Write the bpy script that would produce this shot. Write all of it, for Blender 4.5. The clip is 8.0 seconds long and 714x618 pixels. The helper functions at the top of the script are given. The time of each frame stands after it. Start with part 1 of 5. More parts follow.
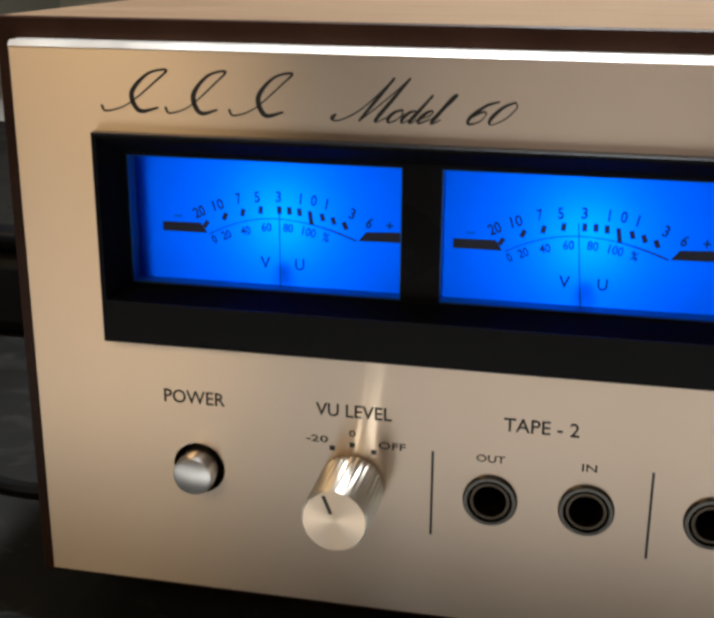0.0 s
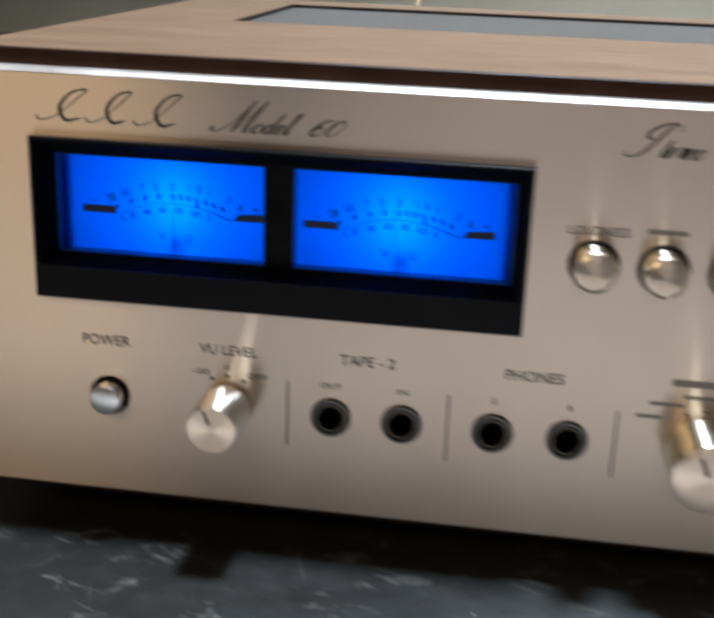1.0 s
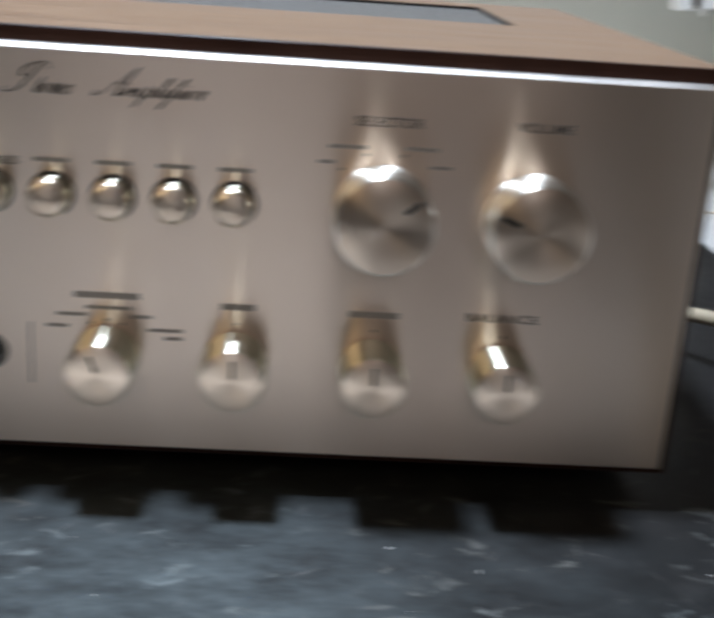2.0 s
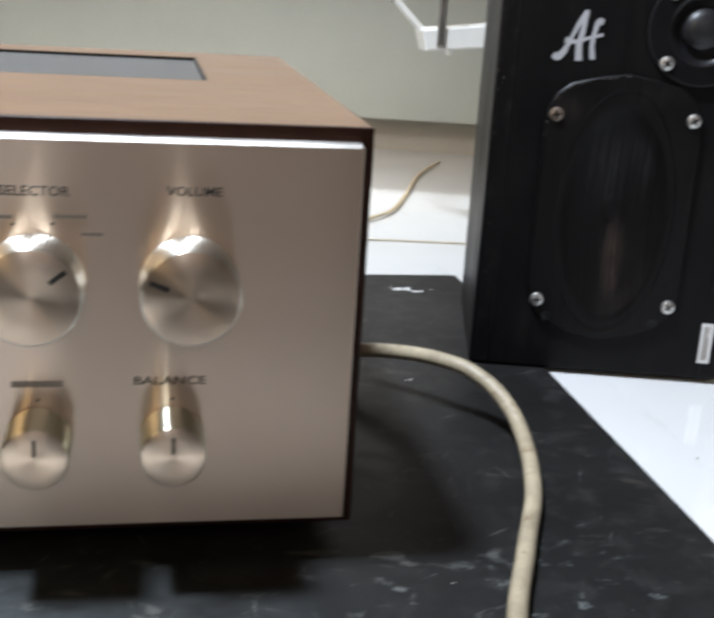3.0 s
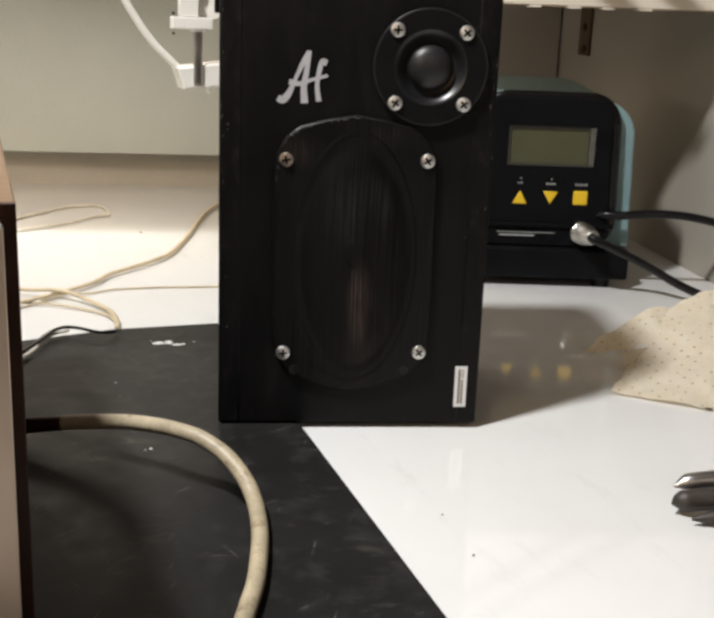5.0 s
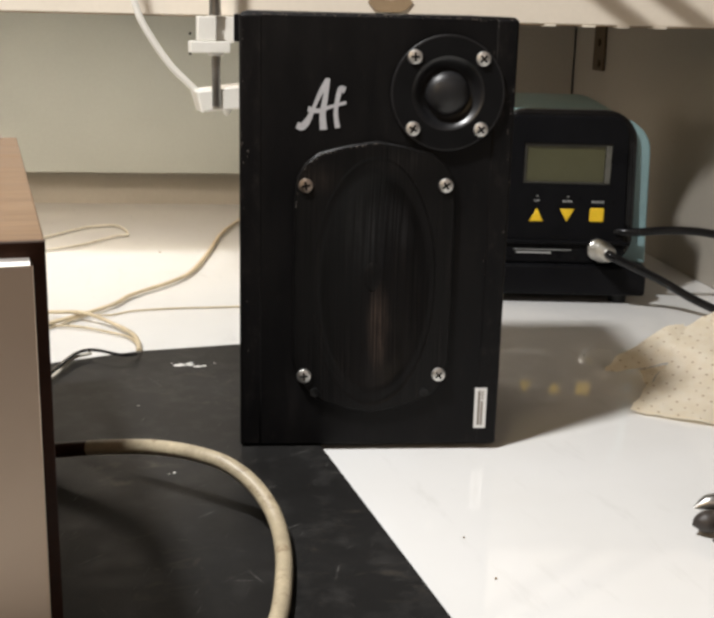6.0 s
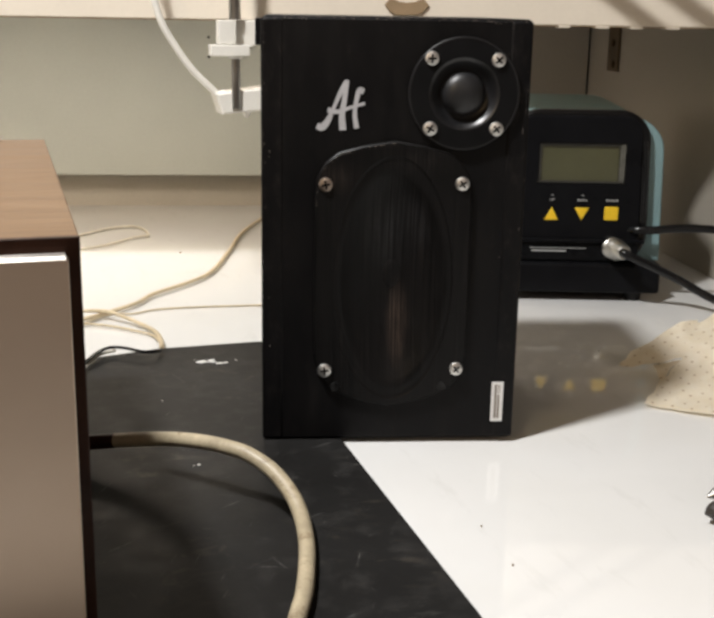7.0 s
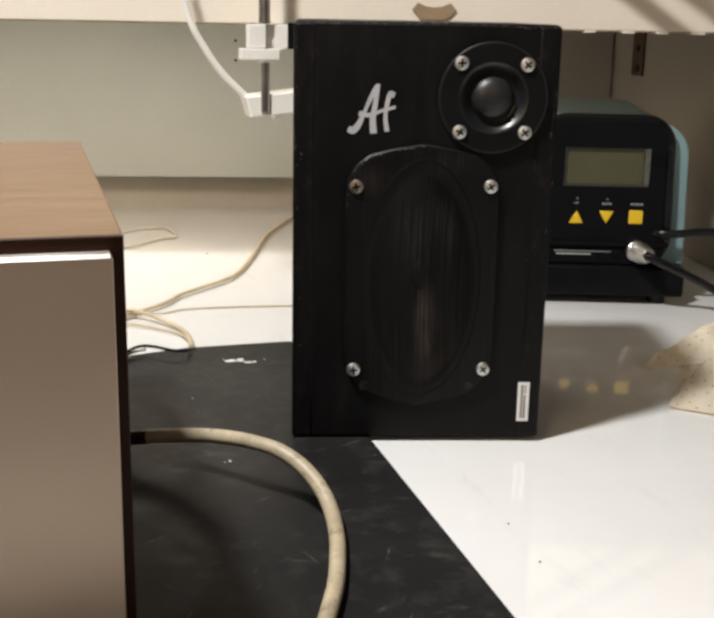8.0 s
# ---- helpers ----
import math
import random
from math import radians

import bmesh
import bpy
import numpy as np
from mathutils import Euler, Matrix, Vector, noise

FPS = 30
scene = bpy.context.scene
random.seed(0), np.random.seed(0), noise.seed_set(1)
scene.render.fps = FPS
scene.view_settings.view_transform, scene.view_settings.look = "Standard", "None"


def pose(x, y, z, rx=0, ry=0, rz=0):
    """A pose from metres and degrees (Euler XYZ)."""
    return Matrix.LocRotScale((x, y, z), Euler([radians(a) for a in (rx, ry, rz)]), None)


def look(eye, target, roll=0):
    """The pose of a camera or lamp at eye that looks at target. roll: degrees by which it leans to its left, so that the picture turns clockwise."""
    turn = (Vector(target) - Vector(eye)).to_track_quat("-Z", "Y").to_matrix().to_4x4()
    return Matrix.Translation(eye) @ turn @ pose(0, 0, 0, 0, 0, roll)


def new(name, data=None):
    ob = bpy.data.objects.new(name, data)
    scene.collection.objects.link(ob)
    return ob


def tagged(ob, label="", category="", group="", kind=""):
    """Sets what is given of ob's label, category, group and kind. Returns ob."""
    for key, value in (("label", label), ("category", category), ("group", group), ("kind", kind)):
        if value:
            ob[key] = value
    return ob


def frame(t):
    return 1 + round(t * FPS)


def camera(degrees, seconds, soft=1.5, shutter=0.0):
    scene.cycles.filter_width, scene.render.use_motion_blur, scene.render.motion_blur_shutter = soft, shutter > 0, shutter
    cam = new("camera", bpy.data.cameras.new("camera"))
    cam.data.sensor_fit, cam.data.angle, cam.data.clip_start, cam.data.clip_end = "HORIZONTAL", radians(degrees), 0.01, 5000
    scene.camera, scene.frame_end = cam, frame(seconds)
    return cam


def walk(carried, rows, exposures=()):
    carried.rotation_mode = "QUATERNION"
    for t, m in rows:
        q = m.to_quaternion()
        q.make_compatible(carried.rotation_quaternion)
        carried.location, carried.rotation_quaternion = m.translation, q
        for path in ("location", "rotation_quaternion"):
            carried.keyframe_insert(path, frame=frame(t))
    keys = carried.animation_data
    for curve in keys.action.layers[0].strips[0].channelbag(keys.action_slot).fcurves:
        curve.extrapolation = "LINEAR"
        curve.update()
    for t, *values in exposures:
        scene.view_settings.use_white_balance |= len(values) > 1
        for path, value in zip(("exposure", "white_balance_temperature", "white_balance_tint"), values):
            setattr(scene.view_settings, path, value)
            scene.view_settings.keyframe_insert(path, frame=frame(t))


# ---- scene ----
cam = camera(35.26, 8.0, 3.2, 0.55)
EXPOSURES = [(0, 0.20, 5950, 6.5), (0.5, 0.16, 5750, 7.5), (1.0, 0.02, 5400, 8), (1.5, -0.15, 5250, 8), (2.0, -0.08, 5200, 8.5), (3.5, 0.19, 5650, 8), (4.2, 0.09, 6000, 9), (5.4, 0.06, 6300, 10), (8.0, 0.06, 6350, 10)]
PATH = [
    (0, (0.13023, -0.23277, 0.17062), (0.02964, 0.23168, 0.01519), 0.34),
    (0.2, (0.13125, -0.23695, 0.17323), (0.03234, 0.22682, 0.01470), 0.43),
    (0.5, (0.13963, -0.26279, 0.19045), (0.04897, 0.20280, 0.03232), 1.21),
    (0.8, (0.15447, -0.29345, 0.19017), (0.07260, 0.17370, 0.03182), 1.77),
    (1, (0.16284, -0.31011, 0.19067), (0.09531, 0.15862, 0.03027), 2.15),
    (1.3, (0.19314, -0.33105, 0.18068), (0.14280, 0.14213, 0.02716), 2.52),
    (1.5, (0.21222, -0.33658, 0.18748), (0.18743, 0.13474, 0.02244), 3.05),
    (1.8, (0.26346, -0.34604, 0.18636), (0.25851, 0.12703, 0.02456), 3.52),
    (2, (0.28215, -0.35093, 0.18919), (0.31029, 0.12178, 0.02870), 4.05),
    (2.2, (0.30402, -0.35909, 0.19326), (0.35149, 0.11302, 0.03560), 3.86),
    (3.3, (0.36031, -0.34860, 0.20673), (0.47117, 0.11800, 0.06535), 3.73),
    (3.5, (0.38014, -0.34202, 0.20835), (0.50220, 0.12240, 0.06902), 3.77),
    (4, (0.40429, -0.33687, 0.21224), (0.55140, 0.12119, 0.07606), 3.20),
    (4.2, (0.40734, -0.33779, 0.21116), (0.55916, 0.11921, 0.07663), 3.11),
    (5.3, (0.40305, -0.33198, 0.21885), (0.56158, 0.12314, 0.08570), 1.95),
    (5.5, (0.40136, -0.33167, 0.22051), (0.55606, 0.12526, 0.08904), 1.84),
    (6, (0.40224, -0.33608, 0.22398), (0.55433, 0.12227, 0.09443), 1.42),
    (6.5, (0.40057, -0.34216, 0.22405), (0.55032, 0.11719, 0.09531), 1.23),
    (7, (0.39609, -0.34938, 0.22431), (0.54158, 0.11136, 0.09568), 1.00),
    (7.5, (0.39115, -0.35619, 0.22527), (0.53089, 0.10656, 0.09746), 1.05),
    (8, (0.38831, -0.35687, 0.22522), (0.52574, 0.10665, 0.09771), 1.13),
]
walk(cam, [(t, look(eye, target, roll)) for t, eye, target, roll in PATH], EXPOSURES)

# ---- light ----
world = bpy.data.worlds.new("world")
scene.world = world
world.use_nodes = True
world.node_tree.nodes["Background"].inputs[0].default_value = (0.75, 0.82, 1.0, 1)
world.node_tree.nodes["Background"].inputs[1].default_value = 0.08
scene.view_settings.exposure = 0.0


def area_lamp(name, eye, target, size, energy, color):
    data = bpy.data.lights.new(name, "AREA")
    data.shape, data.size, data.energy, data.color = "DISK", size, energy, color
    ob = new(name, data)
    ob.matrix_world = look(eye, target)
    return ob


# the work lamp over the amplifier, a warm reading lamp beside the bench, two added fill lamps
area_lamp("work_lamp", (0.155, 0.015, 0.93), (0.40, 0.12, 0.0), 0.09, 14.0, (1.0, 0.975, 0.94))
area_lamp("reading_lamp", (-0.50, -0.95, 0.75), (0.15, 0.1, 0.08), 0.45, 3.0, (1.0, 0.69, 0.36))
# added fill from the front of the room; no window is known there
area_lamp("front_fill", (0.3, -2.2, 0.92), (0.3, 0.0, 0.1), 1.3, 4.2, (1.0, 0.79, 0.65))
# added fill under the shelf that lifts the back board; no fixture is known
fill_strip = area_lamp("shelf_fill", (0.23, 0.690, 0.2160), (0.23, 0.6901, 0.0), 0.80, 1.4, (1.0, 0.87, 0.72))
fill_strip.data.shape, fill_strip.data.size_y = "RECTANGLE", 0.05


# ---- materials ----
def nodes_of(name):
    m = bpy.data.materials.new(name)
    m.use_nodes = True
    return m, m.node_tree, m.node_tree.nodes["Principled BSDF"]


def mapped(nt, scale=(1, 1, 1), kind="Object"):
    tc = nt.nodes.new("ShaderNodeTexCoord")
    mp = nt.nodes.new("ShaderNodeMapping")
    mp.inputs["Scale"].default_value = scale
    nt.links.new(tc.outputs[kind], mp.inputs[0])
    return mp.outputs[0]


def noise_of(nt, vec, scale, detail=4, rough=0.55):
    n = nt.nodes.new("ShaderNodeTexNoise")
    n.inputs["Scale"].default_value, n.inputs["Detail"].default_value, n.inputs["Roughness"].default_value = scale, detail, rough
    nt.links.new(vec, n.inputs["Vector"])
    return n.outputs["Fac"]


def ramp_of(nt, fac, stops):
    r = nt.nodes.new("ShaderNodeValToRGB")
    e = r.color_ramp.elements
    while len(e) < len(stops):
        e.new(0.5)
    for el, (p, c) in zip(e, stops):
        el.position = p
        el.color = (*c, 1) if len(c) == 3 else c
    nt.links.new(fac, r.inputs[0])
    return r.outputs[0]


def remap(nt, fac, lo, hi, a=0.3, b=0.7):
    r = nt.nodes.new("ShaderNodeMapRange")
    for k, v in enumerate((a, b, lo, hi)):
        r.inputs[k + 1].default_value = v
    nt.links.new(fac, r.inputs[0])
    return r.outputs[0]


def mix_of(nt, fac, a, b, mode="MIX"):
    m = nt.nodes.new("ShaderNodeMix")
    m.data_type, m.blend_type = "RGBA", mode
    for sock, v in ((m.inputs[0], fac), (m.inputs[6], a), (m.inputs[7], b)):
        if hasattr(v, "links"):
            nt.links.new(v, sock)
        else:
            sock.default_value = v if sock == m.inputs[0] else (*v, 1)
    return m.outputs[2]


def bump_of(nt, fac, bsdf, strength, dist=0.0005):
    b = nt.nodes.new("ShaderNodeBump")
    b.inputs["Strength"].default_value, b.inputs["Distance"].default_value = strength, dist
    nt.links.new(fac, b.inputs["Height"])
    nt.links.new(b.outputs[0], bsdf.inputs["Normal"])


def surf(name, col, rough=0.5, metal=0.0, var=0.12, scale=25.0, fine=400.0, bump=0.1, spec=0.5, coat=0.0, dist=0.0004, stretch=(1, 1, 1)):
    """A plain worn surface: colour and gloss vary at two scales, with fine relief."""
    m, nt, p = nodes_of(name)
    v = mapped(nt, stretch)
    big, small = noise_of(nt, v, scale), noise_of(nt, v, fine, 3)
    dark, light = tuple(c * (1 - var) for c in col), tuple(min(1, c * (1 + var)) for c in col)
    c1 = ramp_of(nt, big, ((0.3, dark), (0.7, light)))
    c2 = ramp_of(nt, small, ((0.25, tuple([1 - var] * 3)), (0.75, (1, 1, 1))))
    nt.links.new(mix_of(nt, 1.0, c1, c2, "MULTIPLY"), p.inputs["Base Color"])
    nt.links.new(remap(nt, big, rough * 0.85, min(1, rough * 1.15)), p.inputs["Roughness"])
    p.inputs["Metallic"].default_value, p.inputs["Specular IOR Level"].default_value = metal, spec
    p.inputs["Coat Weight"].default_value = coat
    p.inputs["Coat Roughness"].default_value = 0.08
    if bump:
        bump_of(nt, small, p, bump, dist)
    return m


def brushed(name, col, rough, aniso, stretch, turn=0.0, tangent="UV", axis="Y", lines=1.0):
    """Brushed or turned metal: fine lines, and highlights drawn out across them."""
    m, nt, p = nodes_of(name)
    fine = noise_of(nt, mapped(nt, stretch), 1.0, 3, 0.6)
    big = noise_of(nt, mapped(nt), 18.0, 3)
    c = mix_of(nt, 1.0, ramp_of(nt, fine, ((0.3, tuple(x * (1 - 0.07 * lines) for x in col)), (0.7, col))), ramp_of(nt, big, ((0.3, (0.95, 0.94, 0.92)), (0.7, (1, 1, 1)))), "MULTIPLY")
    nt.links.new(c, p.inputs["Base Color"])
    nt.links.new(remap(nt, fine, rough * (1 - 0.1 * lines), rough * (1 + 0.12 * lines)), p.inputs["Roughness"])
    p.inputs["Metallic"].default_value, p.inputs["Anisotropic"].default_value, p.inputs["Anisotropic Rotation"].default_value = 1.0, aniso, turn
    tg = nt.nodes.new("ShaderNodeTangent")
    if tangent == "UV":
        tg.direction_type, tg.uv_map = "UV_MAP", "brush"
    else:
        tg.direction_type, tg.axis = "RADIAL", axis
    nt.links.new(tg.outputs[0], p.inputs["Tangent"])
    if lines > 0.5:
        bump_of(nt, fine, p, 0.05 * lines, 0.0001)
    return m


def smudged(name, col, stain):
    """Pale rubber with brown smudges and a dirty film."""
    m = surf(name, col, 0.48, 0, 0.2, 45, 500, 0.1)
    nt = m.node_tree
    p = nt.nodes["Principled BSDF"]
    clean = p.inputs["Base Color"].links[0].from_socket
    dirt = remap(nt, noise_of(nt, mapped(nt, (90, 90, 160)), 1.0, 5, 0.7), 0.0, 0.8, 0.56, 0.70)
    nt.links.new(mix_of(nt, dirt, clean, stain), p.inputs["Base Color"])
    return m


def walnut(name):
    m, nt, p = nodes_of(name)
    v = mapped(nt, (2.5, 22, 22))
    grain = noise_of(nt, v, 3.0, 6, 0.65)
    pores = noise_of(nt, mapped(nt, (30, 900, 900)), 1.0, 2)
    c1 = ramp_of(nt, grain, ((0.25, (0.165, 0.100, 0.056)), (0.5, (0.215, 0.138, 0.080)), (0.75, (0.262, 0.174, 0.106))))
    c2 = ramp_of(nt, pores, ((0.35, (0.72, 0.66, 0.62)), (0.55, (1, 1, 1))))
    nt.links.new(mix_of(nt, 1.0, c1, c2, "MULTIPLY"), p.inputs["Base Color"])
    nt.links.new(remap(nt, grain, 0.42, 0.55), p.inputs["Roughness"])
    p.inputs["Specular IOR Level"].default_value = 0.25
    bump_of(nt, pores, p, 0.15, 0.0002)
    return m


def spot_of(nt, centre, radii):
    """1 at a place on a front, falling to 0 at the radii round it."""
    tc = nt.nodes.new("ShaderNodeTexCoord")
    mp = nt.nodes.new("ShaderNodeMapping")
    mp.inputs["Scale"].default_value = tuple(1 / r for r in radii)
    mp.inputs["Location"].default_value = tuple(-c / r for c, r in zip(centre, radii))
    nt.links.new(tc.outputs["Object"], mp.inputs[0])
    ln = nt.nodes.new("ShaderNodeVectorMath")
    ln.operation = "LENGTH"
    nt.links.new(mp.outputs[0], ln.inputs[0])
    return remap(nt, ln.outputs["Value"], 1.0, 0.0, 0.15, 1.0)


def times(nt, a, b):
    m = nt.nodes.new("ShaderNodeMath")
    m.operation = "MULTIPLY"
    nt.links.new(a, m.inputs[0])
    nt.links.new(b, m.inputs[1])
    return m.outputs[0]


def black_mat(name):
    """Black bench mat: dull, scuffed to grey in short crossing scratches, dusty in patches."""
    m, nt, p = nodes_of(name)
    big = noise_of(nt, mapped(nt), 9.0, 5)
    mid = noise_of(nt, mapped(nt), 55.0, 5, 0.65)
    grain = noise_of(nt, mapped(nt), 900.0, 2)
    marks = []
    for k, (ang, sx, sy) in enumerate(((0.5, 25, 420), (-0.35, 30, 520), (1.9, 22, 480), (1.1, 40, 600))):
        mp = nt.nodes.new("ShaderNodeMapping")
        mp.vector_type = "TEXTURE"
        mp.inputs["Rotation"].default_value = (0, 0, ang)
        mp.inputs["Scale"].default_value = (1 / sx, 1 / sy, 1)
        mp.inputs["Location"].default_value = (0.37 * k, 0.19 * k, 0)
        tc = nt.nodes.new("ShaderNodeTexCoord")
        nt.links.new(tc.outputs["Object"], mp.inputs[0])
        s = noise_of(nt, mp.outputs[0], 1.0, 2)
        marks.append(remap(nt, s, 0.0, 0.85, 0.69, 0.79))
    total = marks[0]
    for s in marks[1:]:
        a = nt.nodes.new("ShaderNodeMath")
        a.operation = "MAXIMUM"
        nt.links.new(total, a.inputs[0])
        nt.links.new(s, a.inputs[1])
        total = a.outputs[0]
    where = nt.nodes.new("ShaderNodeMath")
    where.operation = "MULTIPLY"
    nt.links.new(total, where.inputs[0])
    nt.links.new(remap(nt, mid, 0.0, 1.0, 0.45, 0.62), where.inputs[1])
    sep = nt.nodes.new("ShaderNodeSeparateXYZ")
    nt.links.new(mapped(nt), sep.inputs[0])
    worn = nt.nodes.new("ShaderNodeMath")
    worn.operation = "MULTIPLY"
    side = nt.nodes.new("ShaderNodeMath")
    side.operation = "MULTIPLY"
    # wear mask; its fade towards the amplifier also puts shade into the colour
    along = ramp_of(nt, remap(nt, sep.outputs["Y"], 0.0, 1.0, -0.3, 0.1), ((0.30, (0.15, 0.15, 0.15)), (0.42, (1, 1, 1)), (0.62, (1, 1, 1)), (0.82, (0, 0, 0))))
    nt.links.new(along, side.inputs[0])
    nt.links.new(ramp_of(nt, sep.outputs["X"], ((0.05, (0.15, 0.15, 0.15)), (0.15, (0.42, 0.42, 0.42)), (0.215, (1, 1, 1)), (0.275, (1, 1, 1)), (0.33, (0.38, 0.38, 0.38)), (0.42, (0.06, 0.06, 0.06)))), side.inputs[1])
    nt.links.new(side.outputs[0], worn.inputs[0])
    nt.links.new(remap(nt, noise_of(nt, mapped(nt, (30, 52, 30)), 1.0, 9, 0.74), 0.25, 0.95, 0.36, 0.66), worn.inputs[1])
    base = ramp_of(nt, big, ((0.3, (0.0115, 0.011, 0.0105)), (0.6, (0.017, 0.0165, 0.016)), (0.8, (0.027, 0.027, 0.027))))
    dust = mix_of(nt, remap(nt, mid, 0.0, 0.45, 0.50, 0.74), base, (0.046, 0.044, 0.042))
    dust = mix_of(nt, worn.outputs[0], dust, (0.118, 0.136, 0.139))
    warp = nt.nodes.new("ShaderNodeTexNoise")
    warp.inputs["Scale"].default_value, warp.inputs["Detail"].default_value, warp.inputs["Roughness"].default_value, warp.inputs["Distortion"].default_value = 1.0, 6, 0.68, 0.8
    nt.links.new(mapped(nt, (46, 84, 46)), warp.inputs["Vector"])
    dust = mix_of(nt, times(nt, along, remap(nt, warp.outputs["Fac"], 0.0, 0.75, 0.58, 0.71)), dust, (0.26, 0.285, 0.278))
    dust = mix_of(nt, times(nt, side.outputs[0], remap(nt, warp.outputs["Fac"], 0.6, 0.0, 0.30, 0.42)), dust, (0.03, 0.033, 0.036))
    scuff = times(nt, remap(nt, big, 0.0, 1.0, 0.45, 0.62), remap(nt, warp.outputs["Fac"], 0.0, 0.7, 0.56, 0.72))
    dust = mix_of(nt, scuff, dust, (0.085, 0.072, 0.056))
    nt.links.new(mix_of(nt, where.outputs[0], dust, (0.19, 0.182, 0.172)), p.inputs["Base Color"])
    nt.links.new(remap(nt, mid, 0.34, 0.52), p.inputs["Roughness"])
    p.inputs["Specular IOR Level"].default_value = 0.07
    bump_of(nt, grain, p, 0.12, 0.0002)
    return m


def white_top(name):
    """Glossy white bench laminate with faint grey rubs."""
    m, nt, p = nodes_of(name)
    big = noise_of(nt, mapped(nt), 6.0, 5)
    rubs = noise_of(nt, mapped(nt, (60, 14, 14)), 1.0, 6, 0.7)
    c = ramp_of(nt, big, ((0.3, (0.72, 0.71, 0.685)), (0.7, (0.78, 0.775, 0.76))))
    nt.links.new(mix_of(nt, remap(nt, rubs, 0.0, 0.35, 0.58, 0.80), c, (0.5, 0.49, 0.46)), p.inputs["Base Color"])
    nt.links.new(remap(nt, big, 0.03, 0.065), p.inputs["Roughness"])
    p.inputs["Specular IOR Level"].default_value = 0.68
    bump_of(nt, noise_of(nt, mapped(nt), 160.0, 2), p, 0.02, 0.0002)
    return m


def vinyl(name, low=0.62, much=0.5):
    """Black wrap of the loudspeaker: fine grain, rubbed brown and grey in long smears."""
    m, nt, p = nodes_of(name)
    big = noise_of(nt, mapped(nt, (60, 60, 12)), 1.0, 5, 0.65)
    fine = noise_of(nt, mapped(nt), 1500.0, 2)
    smear = noise_of(nt, mapped(nt, (190, 190, 90)), 1.0, 6, 0.72)
    streak = noise_of(nt, mapped(nt, (620, 620, 300)), 1.0, 4, 0.7)
    c = ramp_of(nt, big, ((0.3, (0.003, 0.003, 0.0035)), (0.6, (0.006, 0.0055, 0.0055)), (0.8, (0.011, 0.0095, 0.009))))
    rub = times(nt, remap(nt, smear, 0.0, much, low - 0.12, low + 0.1), remap(nt, streak, 0.25, 1.0, 0.42, 0.66))
    nt.links.new(mix_of(nt, rub, c, (0.052, 0.044, 0.040)), p.inputs["Base Color"])
    nt.links.new(remap(nt, big, 0.34, 0.55), p.inputs["Roughness"])
    p.inputs["Specular IOR Level"].default_value = 0.13
    bump_of(nt, fine, p, 0.2, 0.0002)
    return m


def cone_paper(name):
    """Black ribbed paper: fine upright ribs, patches of grey above and brown below the middle."""
    m, nt, p = nodes_of(name)
    ribs = noise_of(nt, mapped(nt, (1100, 1, 14)), 1.0, 2)
    patch = noise_of(nt, mapped(nt, (70, 45, 30)), 1.0, 5, 0.65)
    c = ramp_of(nt, ribs, ((0.35, (0.003, 0.003, 0.003)), (0.6, (0.006, 0.0055, 0.0055)), (0.74, (0.014, 0.012, 0.011))))
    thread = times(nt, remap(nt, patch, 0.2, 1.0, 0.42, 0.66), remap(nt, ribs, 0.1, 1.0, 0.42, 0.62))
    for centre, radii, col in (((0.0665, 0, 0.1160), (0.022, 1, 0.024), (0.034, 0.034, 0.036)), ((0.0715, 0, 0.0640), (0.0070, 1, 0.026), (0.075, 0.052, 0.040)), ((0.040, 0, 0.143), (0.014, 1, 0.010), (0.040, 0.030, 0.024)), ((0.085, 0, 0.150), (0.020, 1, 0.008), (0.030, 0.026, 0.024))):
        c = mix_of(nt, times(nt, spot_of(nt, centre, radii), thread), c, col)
    nt.links.new(c, p.inputs["Base Color"])
    nt.links.new(remap(nt, patch, 0.32, 0.5), p.inputs["Roughness"])
    p.inputs["Specular IOR Level"].default_value = 0.16
    bump_of(nt, ribs, p, 0.5, 0.0006)
    return m


def meter_screen(name):
    """Blue translucent meter dial, lit by the bulb behind it."""
    m, nt, p = nodes_of(name)
    out = nt.nodes["Material Output"]
    tr = nt.nodes.new("ShaderNodeBsdfTranslucent")
    tr.inputs[0].default_value = (0.0, 0.34, 1.0, 1)
    p.inputs["Base Color"].default_value = (0.0, 0.03, 0.2, 1)
    p.inputs["Roughness"].default_value = 0.5
    mx = nt.nodes.new("ShaderNodeMixShader")
    mx.inputs[0].default_value = 0.8
    nt.links.new(p.outputs[0], mx.inputs[1])
    nt.links.new(tr.outputs[0], mx.inputs[2])
    nt.links.new(mx.outputs[0], out.inputs[0])
    return m


